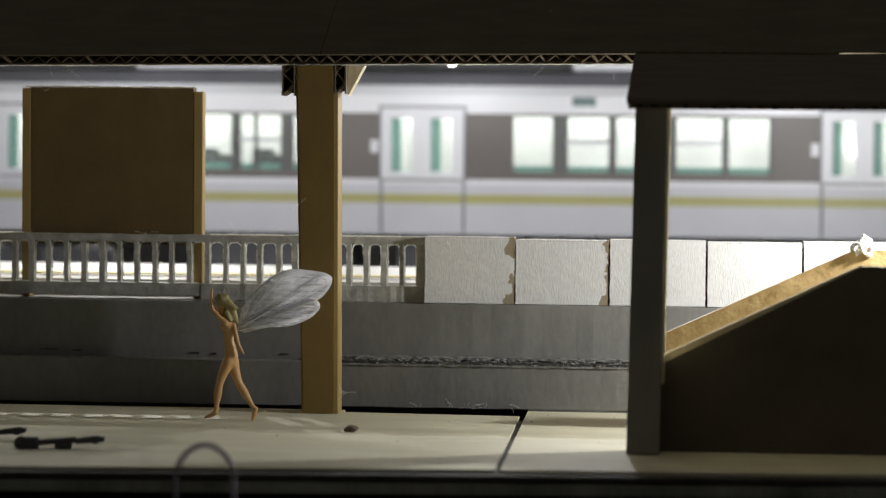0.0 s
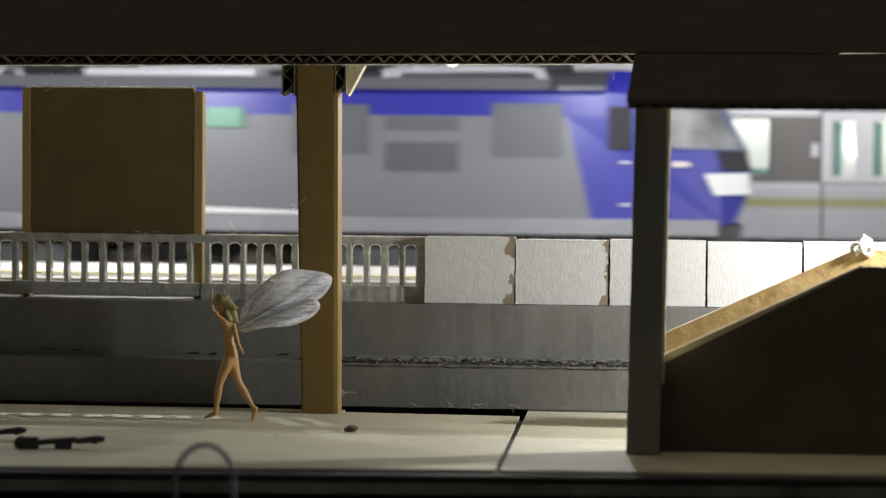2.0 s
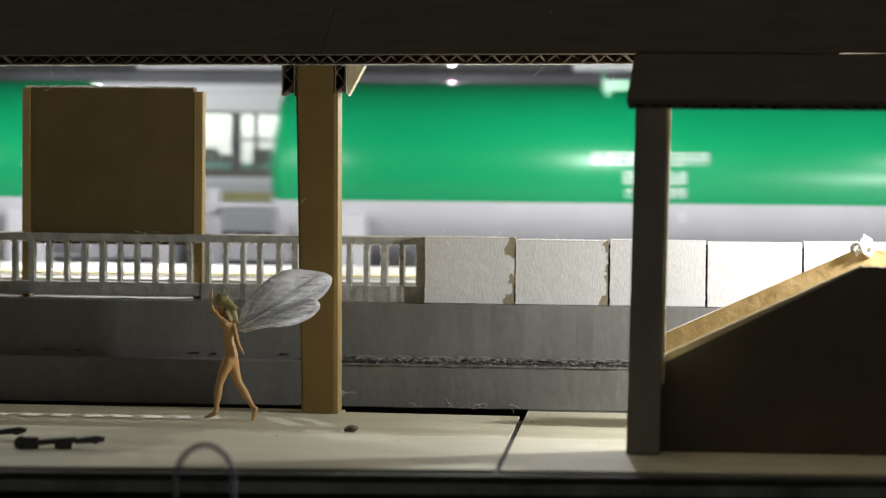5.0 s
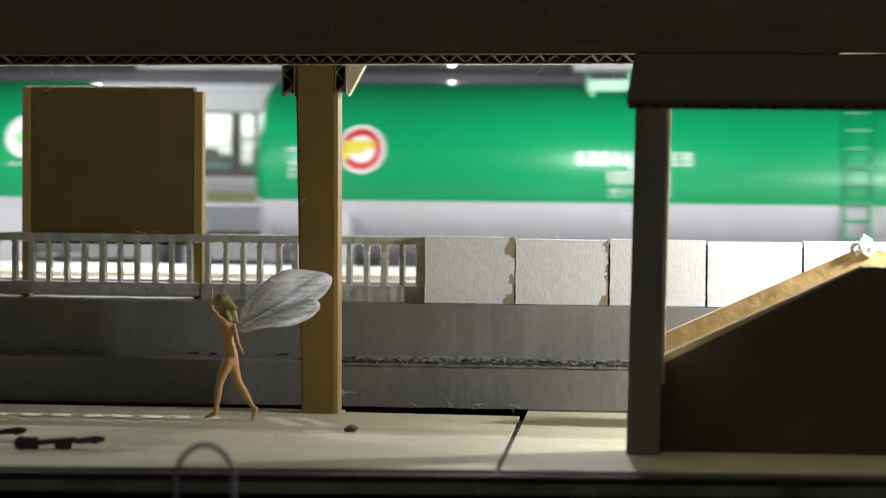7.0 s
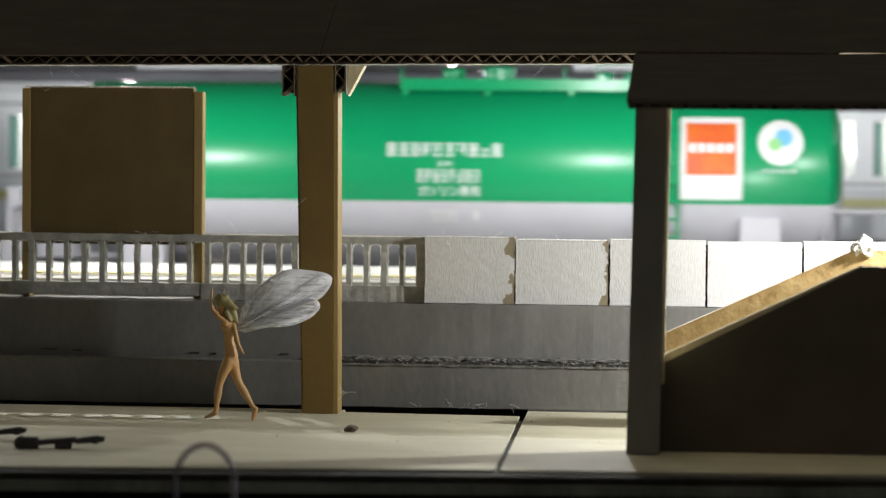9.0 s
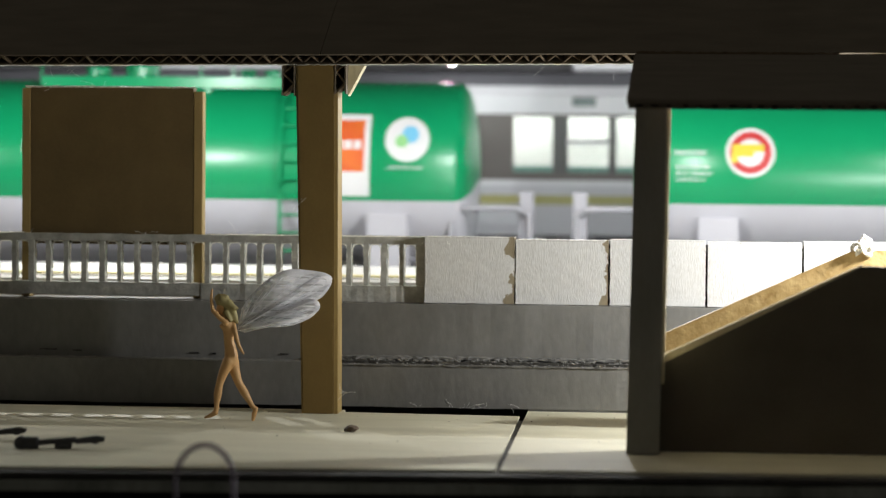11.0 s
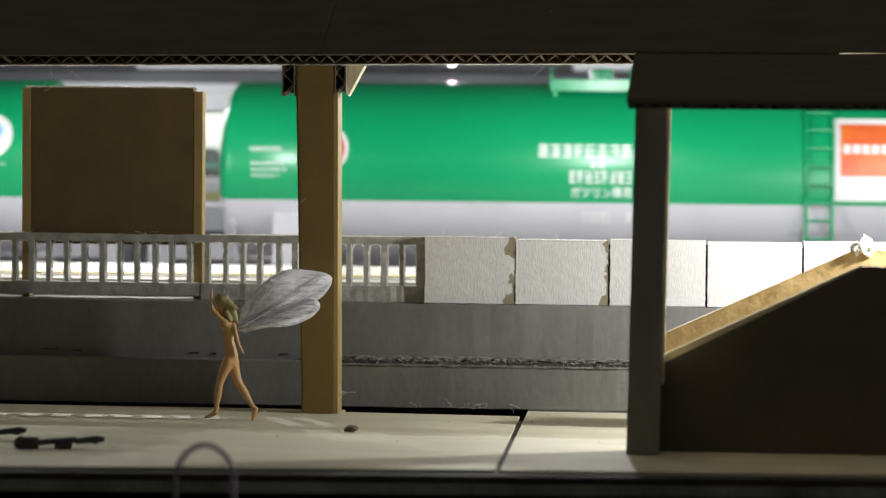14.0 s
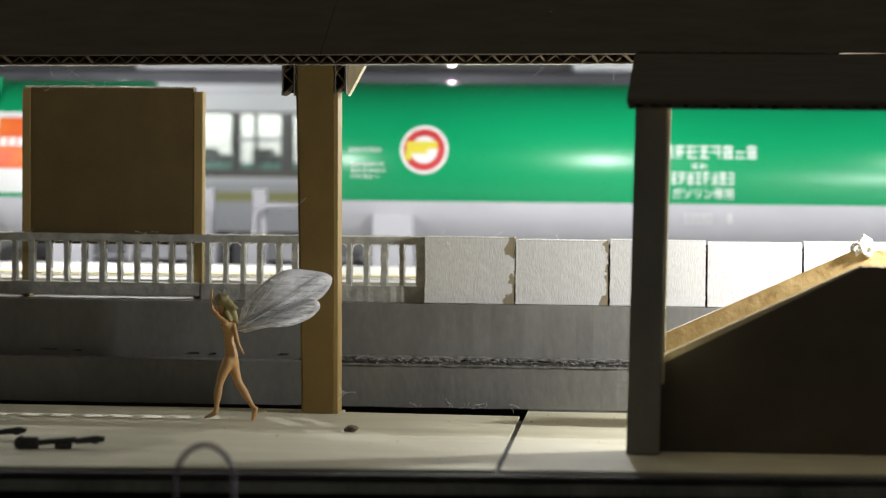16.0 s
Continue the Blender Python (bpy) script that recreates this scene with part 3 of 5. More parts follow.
# ---- stair shelter roof, post and side panels ----
shelter = thing("shelter_roof", 0, 0, 0, "dark brown cardboard roof over the stairs", "roof", "", "structure")
bm = bmnew()
prism(bm, [(345.0, 44.35), (392.0, 51.4), (392.0, 51.95), (345.0, 44.95)], -8.2, 120, "x")
part("roof_panel", bm, KRAFT, shelter)
bm = bmnew()
prism(bm, [(345.2, 43.75), (392.0, 50.9), (392.0, 51.1), (345.2, 43.95)], -8.0, 120, "x")
part("roof_liner", bm, KRAFT, shelter)
bm = bmnew()
x = -8.0
while x < 40:
    w = rng.uniform(0.7, 1.6)
    box(bm, x, x + w, 345.1 + rng.uniform(0, 0.4), 352, 43.95 + 0.0, 44.9)
    x += w + rng.uniform(0.3, 0.9)
tagged(part("fluting", bm, KRAFT, shelter), kind="stuff")
bm = bmnew()
rough_bar(bm, -8.0, 20.2, 391.7, 392.4, 51.9, 52.25, 60, 0.08, rng)
part("torn_edge", bm, FLUTE, shelter, "frayed card edge, made pale for the light on that side")

spost = thing("shelter_post", -5.5, 353.0, 0, "grey painted card post at the foot of the stairs", "post", "canopy posts")
bm = bmnew()
prism(bm, [(-2.45, 0), (1.75, 0), (2.25, 44.3), (-1.75, 44.3)], 0, 4.5, "y")
bmesh.ops.bevel(bm, geom=bm.edges[:], offset=0.12, segments=2, affect="EDGES")
part("shaft", bm, GREY_POST, spost)
# Card ply on the lamp side; its bright highlight is painted by the pale colour.
bm = bmnew()
prism(bm, [(1.78, 9), (2.25, 9), (2.75, 44.2), (2.28, 44.2)], 0.6, 5.0, "y")
part("side_ply", bm, CREAM_EDGE, spost, "card edge, made pale for the light on that side")

near_panel = thing("stair_side_panel", 0, 357.6, 0, "dark brown card side panel of the stairs", "stair panel", "stair panels", "structure")
bm = bmnew()
prism(bm, [(-4.4, 0), (-4.4, 10.8), (21.7, 24.0), (120, 24.3), (120, 0)], 0, 1.8, "y")
part("panel", bm, PANEL, near_panel)
bm = bmnew()
prism(bm, [(-3.2, 11.42), (21.7, 24.02), (21.7, 24.25), (-3.2, 12.5)], 0.1, 1.9, "y")
part("capping", bm, CREAM_EDGE, near_panel, "pale worn card edge")
far_panel = thing("stair_side_panel", 0, 385, 0, "amber card side panel lit from the stairs", "stair panel", "stair panels", "structure")
bm = bmnew()
prism(bm, [(-3.6, 0), (-3.6, 13.2), (22.3, 25.0), (24.6, 25.0), (120, 25.0), (120, 0)], 0, 1.4, "y")
part("panel", bm, AMBER, far_panel)
bm = bmnew()
for cx, cz, rr in ((22.9, 25.2, 0.9), (23.7, 25.9, 0.75), (24.3, 25.1, 0.8), (23.5, 26.6, 0.35)):
    r = bmesh.ops.create_icosphere(bm, subdivisions=3, radius=rr, matrix=Matrix.Translation((cx, 0.3, cz)))
    for v in r["verts"]:
        d = v.co - Vector((cx, 0.3, cz))
        v.co += d * (0.9 * noise.noise(v.co * 1.7) + 0.55 * noise.noise(v.co * 5.0))
part("torn_corner", bm, WHITE_TUFT, far_panel, "tuft of torn white paper")

# ---- canopy lamps ----
lamp0 = thing("canopy_lamp", LAMP_X[0], LAMP_Y, LAMP_Z, "small white lamp hanging under the canopy edge, lit", "lamp", "canopy lamps")
bm = bmnew()
bmesh.ops.create_uvsphere(bm, u_segments=14, v_segments=8, radius=0.5, matrix=Matrix.Translation((0, 0, 0.3)))
part("bulb", bm, BULB, lamp0, "glowing bulb", True)
bm = bmnew()
rod(bm, (0, 0, 0.75), (0, 0, 2.0), 0.8, 0.5, 16)
rod(bm, (0, 0, 2.0), (0, 0, 5.2), 0.25, 0.25, 8)
part("shade", bm, EMU_WHITE, lamp0)
for lx in LAMP_X[1:]:
    copy_thing(lamp0, pose(lx * S, LAMP_Y * S, LAMP_Z * S))
bar = thing("lighting_bar", 0, BAR_Y, 0, "thin grey lighting bar with lit bulbs over the tracks", "lighting bar")
bm = bmnew()
box(bm, -330, 330, -0.6, 0.6, 57.0, 58.2, 0.1)
part("beam", bm, FRAME_GREY, bar)
for px in (-328.0, 326.0):
    bm = bmnew()
    box(bm, px, px + 3, -1.0, 1.0, -8, 57.0, 0.1)
    part("column", bm, FRAME_GREY, bar)
for lx in BAR_X:
    bm = bmnew()
    rod(bm, (lx, 0, BAR_Z + 1.6), (lx, 0, 57.0), 0.3, 0.3, 8)
    st = part("stem", bm, FRAME_GREY, bar)
    bm = bmnew()
    bmesh.ops.create_uvsphere(bm, u_segments=14, v_segments=8, radius=0.8, matrix=Matrix.Translation((lx, 0, BAR_Z + 1.2)))
    part("bulb", bm, BULB, st, "glowing bulb", True)
stair_lamp = thing("stair_lamp", 43.0, 380.0, 38.0, "small lit bulb under the stair roof", "lamp")
bm = bmnew()
bmesh.ops.create_uvsphere(bm, u_segments=14, v_segments=8, radius=1.2, matrix=Matrix.Translation((0, 0, 3.2)))
part("bulb", bm, BULB, stair_lamp, "glowing bulb", True)
bm = bmnew()
rod(bm, (0, 0, 6.6), (0, 0, 11.5), 0.4, 0.4, 8)
part("stem", bm, BOGIE, stair_lamp)
# Added out of view to stop lamp light bouncing off the roof's underside.
bm = bmnew()
rod(bm, (0, 0, 4.6), (0, 0, 6.6), 9.0, 2.0, 24)
part("shade", bm, DARK, stair_lamp, "added unseen dark cone that keeps lamp light off the roof")

# ---- passenger coach on the far track ----
COACH_Y = 557.5


def wall_with_holes(bm, x0, x1, z0, z1, y0, y1, holes):
    """A panel in the plane of y, with rectangular openings (hx0, hx1, hz0, hz1) through it."""
    xs = sorted({x0, x1, *[h[0] for h in holes], *[h[1] for h in holes]})
    zs = sorted({z0, z1, *[h[2] for h in holes], *[h[3] for h in holes]})
    for xa, xb in zip(xs, xs[1:]):
        for za, zb in zip(zs, zs[1:]):
            cx, cz = (xa + xb) / 2, (za + zb) / 2
            if not any(h[0] < cx < h[1] and h[2] < cz < h[3] for h in holes):
                box(bm, xa, xb, y0, y1, za, zb)
    bmesh.ops.remove_doubles(bm, verts=bm.verts, dist=0.0005)


def coach(x_mid):
    c = thing("passenger_coach", x_mid, COACH_Y + 17.5, RAIL_Z, "white and brown commuter coach standing with lit windows", "train coach")
    r = RAIL_Z
    y0 = -17.5
    L = 124.0
    doors = [d for d in (-86.0, 0.5, 88.5)]
    groups = []
    for a, b in ((-79.0, -8.0), (9.5, 80.0)):
        groups.append((a, b))
    wins = []
    for a, b in groups:
        spans = ((0.0, 8.0), (10.4, 19.2), (20.5, 30.6), (32.1, 41.7), (42.9, 51.1))
        if a < 0:
            spans = [(52.0 - q, 52.0 - p) for p, q in reversed(spans)]
        for p, q in spans:
            wins.append((a + 9.2 + p, a + 9.2 + q))
    lo, hi = 33.0 - r, 44.0 - r
    holes = [(a, b, lo, hi) for a, b in wins]
    dholes = []
    for d in doors:
        dholes += [(d - 6.4, d - 2.0, lo - 0.2, hi - 0.4), (d + 1.6, d + 6.0, lo - 0.2, hi - 0.4)]
    bm = bmnew()
    wall_with_holes(bm, -L, L, 31.4 - r, 44.6 - r, y0, y0 + 1.0, holes + [(d - 8.4, d + 8.2, 31.4 - r, 44.6 - r) for d in doors])
    part("window_band", bm, EMU_BROWN, c, "brown-grey window band")
    bm = bmnew()
    prism(bm, [(y0, 44.6 - r), (y0, 48.2 - r), (y0 + 1.4, 50.2 - r), (y0 + 2.4, 50.2 - r), (y0 + 1.2, 48.0 - r), (y0 + 1.2, 44.6 - r)], -L, L, "x")
    part("upper_side", bm, EMU_WHITE, c)
    bm = bmnew()
    prism(bm, [(y0 + 1.4, 50.2 - r), (y0 + 5, 52.6 - r), (-4, 53.6 - r), (4, 53.6 - r), (12.5, 52.6 - r), (16.1, 50.2 - r)], -L, L, "x")
    part("roof", bm, EMU_ROOF, c)
    for xa in (-60.0, 30.0):
        bm = bmnew()
        box(bm, xa, xa + 34, -9, 9, 53.4 - r, 57.6 - r, 0.8)
        part("air_conditioner", bm, EMU_WHITE, c)
    bm = bmnew()
    box(bm, -L, L, y0 - 0.05, y0 + 1, 30.2 - r, 31.4 - r)
    part("waist_band", bm, EMU_WHITE, c)
    bm = bmnew()
    box(bm, -L, L, y0, y0 + 1, 28.4 - r, 30.2 - r)
    part("waist_band", bm, EMU_GREY, c)
    bm = bmnew()
    box(bm, -L, L, y0 - 0.05, y0 + 1, 26.5 - r, 28.4 - r)
    part("stripe", bm, EMU_OLIVE, c, "olive-yellow stripe")
    bm = bmnew()
    box(bm, -L, L, y0, y0 + 1, 20.3 - r, 26.5 - r)
    part("lower_side", bm, EMU_GREY, c)
    bm = bmnew()
    box(bm, -L, L, 16.5, 17.5, 20.3 - r, 50.2 - r)
    part("rear_side", bm, INTERIOR, c)
    bm = bmnew()
    box(bm, -L, L, y0 + 1, 16.5, 20.3 - r, 21.5 - r)
    part("chassis", bm, BOGIE, c)
    for xa in (-L, L - 1):
        bm = bmnew()
        box(bm, xa, xa + 1, y0, 17.5, 20.3 - r, 50.2 - r)
        part("end_wall", bm, EMU_WHITE, c)
    bm = bmnew()
    box(bm, -L + 1, L - 1, 5.5, 6.0, 21.5 - r, 50.0 - r)
    part("interior_wall", bm, INTERIOR, c)
    bm = bmnew()
    box(bm, -L + 2, L - 2, -5, 3, 49.0 - r, 49.4 - r)
    part("ceiling_light", bm, COACH_GLOW, c, "lit ceiling strip")
    for d in doors:
        bm = bmnew()
        wall_with_holes(bm, d - 8.9, d + 8.7, 31.0 - r, 46.1 - r, y0 - 0.2, y0 + 0.3, [(d - 8.3, d + 8.1, 31.5 - r, 45.5 - r)])
        part("door_frame", bm, EMU_ROOF, c, "grey door frame")
        bm = bmnew()
        wall_with_holes(bm, d - 8.4, d + 8.2, 31.4 - r, 45.6 - r, y0 - 0.35, y0 + 0.9, [h for h in dholes if d - 9 < h[0] < d + 9])
        dr = part("door", bm, EMU_WHITE, c, "white double sliding door")
        for h in [h for h in dholes if d - 9 < h[0] < d + 9]:
            bm = bmnew()
            box(bm, h[0], h[1], y0 + 0.2, y0 + 0.5, h[2], h[3])
            g = part("pane", bm, GLASS, dr)
            g.visible_shadow = False
            bm = bmnew()
            box(bm, h[0], h[0] + 1.9, y0 + 0.9, y0 + 1.2, h[2], h[3])
            part("pane_edge", bm, TEAL, dr)
        for xa in (d - 8.6, d + 8.1):
            bm = bmnew()
            box(bm, xa, xa + 0.5, y0 - 0.12, y0, 20.5 - r, 31.3 - r)
            part("door_seam", bm, EMU_ROOF, c)
        bm = bmnew()
        box(bm, d - 10.6, d - 9.0, y0 - 0.2, y0, 36.6 - r, 39.2 - r, 0.1)
        part("door_lamp", bm, EMU_WHITE, c, "small white plate beside the door")
    for i, (a, b) in enumerate(wins):
        bm = bmnew()
        box(bm, a, b, y0 + 0.5, y0 + 0.7, lo, hi)
        g = part("window", bm, GLASS, c)
        g.visible_shadow = False
        bm = bmnew()
        gap = wins[i + 1][0] - b if i % 5 < 4 else 0.5
        box(bm, b - 0.1, b + gap + 0.1, y0 - 0.08, y0 + 1.2, lo - 0.2, hi + 0.3)
        part("window_bar", bm, WINDOW_BAR, g)
        if i == 3:
            bm = bmnew()
            box(bm, -33.7, -33.0, y0 - 0.05, y0 + 1.0, lo, hi)
            part("window_bar", bm, WINDOW_BAR, g)
        if i % 5 in (1, 3):
            bm = bmnew()
            box(bm, a, b, y0 - 0.05, y0 + 1.0, 38.6 - r, 39.5 - r)
            part("window_bar", bm, EMU_GREY, g)
            bm = bmnew()
            box(bm, a, a + 0.5, y0 - 0.05, y0 + 1.0, lo, hi)
            part("window_bar", bm, WINDOW_BAR, g)
        bm = bmnew()
        box(bm, a, b, y0 + 1.0, y0 + 1.3, lo, lo + 1.2)
        part("blind_edge", bm, TEAL, g, "teal strip at the foot of the window")
        if i in (0, 4):
            bm = bmnew()
            box(bm, a if i == 0 else b - 1.4, a + 1.4 if i == 0 else b, y0 + 1.0, y0 + 1.3, lo, hi)
            part("blind_edge", bm, TEAL, g)
        if i < 5:
            bm = bmnew()
            box(bm, a + 2, a + 6, -12, -7, 22 - r, 37.2 - r, 0.6)
            box(bm, a + 6.2, a + 8.6, -11, -7, 22 - r, 36.0 - r, 0.6)
            part("seat", bm, SEAT, c)
    bm = bmnew()
    box(bm, -22 + 50.5 + 1.9, -22 + 50.5 + 6.7, y0 - 0.1, y0 + 1.0, 46.2 - r, 48.1 - r, 0.15)
    part("destination_panel", bm, DEST, c, "dark teal destination panel")
    for xa in (-80.0, 80.0):
        bogie(c, xa, 11.0)
    for xa, w in ((-45, 30), (-5, 26), (35, 34)):
        bm = bmnew()
        box(bm, xa, xa + w, -14, 12, 12.5 - r, 20.2 - r, 0.5)
        part("underfloor_box", bm, BOGIE, c)
    return c


def wheelset(parent, x, rad, z=None):
    bm = bmnew()
    z = rad if z is None else z
    for s in (-1, 1):
        rod(bm, (x, s * 7.3, z), (x, s * 9.2, z), rad, rad, 20)
        rod(bm, (x, s * 6.8, z), (x, s * 7.3, z), rad + 0.7, rad + 0.7, 20)
    rod(bm, (x, -9, z), (x, 9, z), 1.0, 1.0, 8)
    return part("wheelset", bm, STEEL, parent)


def bogie(parent, x, half, rad=5.2):
    bm = bmnew()
    for s in (-1, 1):
        y0, y1 = (-13.0, -11.0) if s < 0 else (11.0, 13.0)
        prism(bm, [(x - half - 5, 6.8), (x - half - 5, 9.0), (x - 5, 9.8), (x + 5, 9.8), (x + half + 5, 9.0), (x + half + 5, 6.8), (x + half + 2, 3.6), (x + half - 3, 3.6), (x + half - 4, 6.4), (x + 5, 5.6), (x + 3, 3.4), (x - 3, 3.4), (x - 5, 5.6), (x - half + 4, 6.4), (x - half + 3, 3.6), (x - half - 2, 3.6)], y0, y1, "y")
        for dx in (-half, half):
            rod(bm, (x + dx, s * 13.0, 5.2), (x + dx, s * 13.9, 5.2), 1.9, 1.7, 12)
        for dx in (-2.2, 2.2):
            rod(bm, (x + dx, s * 13.0, 4.0), (x + dx, s * 13.0, 9.0), 1.3, 1.3, 10)
    box(bm, x - 4, x + 4, -12, 12, 6.5, 9.5)
    b = part("bogie", bm, BOGIE, parent, "dark grey bogie")
    for dx in (-half, half):
        wheelset(b, x + dx, rad)
    return b


coach(-55.0 + 0.5)

# ---- tank wagons ----
TANK_R, TANK_CZ, TANK_L = 17.3, 32.6 - RAIL_Z, 141.0
MARK_Z = 35.6 - RAIL_Z
SPLIT = 28.4 - 32.6


def barrel(bm, upper, trim=0.0):
    """The cylinder with dished ends; upper: the green part over the waterline, else the grey belly."""
    a0 = math.asin(SPLIT / TANK_R)
    n = 44 if upper else 24
    angs = [a0 + (math.pi - 2 * a0) * i / n for i in range(n + 1)] if upper else [math.pi - a0 + (math.pi + 2 * a0) * i / n for i in range(n + 1)]
    h = TANK_L / 2
    prof = [(-h + 0.0, 0.02), (-h + 0.2, 0.32), (-h + 0.6, 0.58), (-h + 1.15, 0.77), (-h + 1.8, 0.89), (-h + 2.5, 0.96), (-h + 3.4, 1.0)]
    rows = prof + [(-47.0, 1.0), (-23.0, 1.0), (0.0, 1.0), (23.0, 1.0), (47.0, 1.0)] + [(-x - trim, s) for x, s in reversed(prof)]
    grid = []
    for x, s in rows:
        ring = []
        for a in angs:
            z = TANK_R * math.sin(a)
            y = TANK_R * math.cos(a)
            if s < 1:
                zz = max(-TANK_R, z) * s
                if upper:
                    zz = max(zz, SPLIT) if z < 0 else zz
                    y = y * s
                    lim = TANK_R * s
                    if abs(zz) < lim:
                        y = math.copysign(min(abs(y), math.sqrt(max(lim * lim - zz * zz, 0))), y)
                else:
                    y = y * s
                ring.append((x, y, zz + TANK_CZ))
            else:
                ring.append((x, y, z + TANK_CZ))
        grid.append([bm.verts.new(p) for p in ring])
    for a, b in zip(grid, grid[1:]):
        for k in range(len(angs) - 1):
            bm.faces.new((a[k], a[k + 1], b[k + 1], b[k]))
    for ring in (grid[0], grid[-1]):
        bm.faces.new(ring)


def wrap(x, z, lift=0.06):
    """A point on the near side of the barrel at height z over the line of its marks."""
    up = z + MARK_Z - TANK_CZ
    return (x, -math.sqrt(max((TANK_R + lift) ** 2 - up * up, 0.01)), z + MARK_Z)


def decal_rect(bm, x0, x1, z0, z1, lift=0.06):
    n = max(2, int(abs(z1 - z0) / 1.2) + 1)
    prev = None
    for i in range(n + 1):
        z = z0 + (z1 - z0) * i / n
        cur = (bm.verts.new(wrap(x0, z, lift)), bm.verts.new(wrap(x1, z, lift)))
        if prev:
            bm.faces.new((prev[0], prev[1], cur[1], cur[0]))
        prev = cur


def decal_ring(bm, x, z, r0, r1, lift=0.06, a0=0.0, a1=6.28319):
    n = 28
    prev = None
    for i in range(n + 1):
        a = a0 + (a1 - a0) * i / n
        cur = [bm.verts.new(wrap(x + r * math.cos(a), z + r * math.sin(a), lift)) for r in (r0, (r0 + r1) / 2, r1)]
        if prev:
            for k in range(2):
                bm.faces.new((prev[k], prev[k + 1], cur[k + 1], cur[k]))
        prev = cur


def glyph_bars(bm, x0, x1, z0, z1, count, seed, lift=0.06):
    """Unreadable lettering: each character a few plain bars."""
    r = random.Random(seed)
    w = (x1 - x0) / count
    for i in range(count):
        a, b = x0 + i * w + 0.1 * w, x0 + (i + 1) * w - 0.1 * w
        h = z1 - z0
        for zz in (0.02, 0.44, 0.84):
            if r.random() < 0.85:
                decal_rect(bm, a, b, z0 + zz * h, z0 + (zz + 0.13) * h, lift)
        for fx in (0.08, 0.42, 0.74):
            if r.random() < 0.7:
                decal_rect(bm, a + fx * (b - a), a + (fx + 0.15) * (b - a), z0, z1, lift + 0.01)


def words(text, x0, x1, z0, z1, lift=0.06):
    """Lettering in the built-in font, fitted to a rectangle and laid on the barrel."""
    cu = bpy.data.curves.new("lettering", "FONT")
    cu.body = text
    cu.offset = 0.012
    tmp = new("tmp", cu)
    me = bpy.data.meshes.new_from_object(tmp.evaluated_get(bpy.context.evaluated_depsgraph_get()))
    bpy.data.objects.remove(tmp)
    bm = bmnew()
    bm.from_mesh(me)
    xs, zs = [v.co.x for v in bm.verts], [v.co.y for v in bm.verts]
    for v in bm.verts:
        v.co = wrap(x0 + (v.co.x - min(xs)) / (max(xs) - min(xs)) * (x1 - x0), z0 + (v.co.y - min(zs)) / (max(zs) - min(zs)) * (z1 - z0), lift)
    return bm


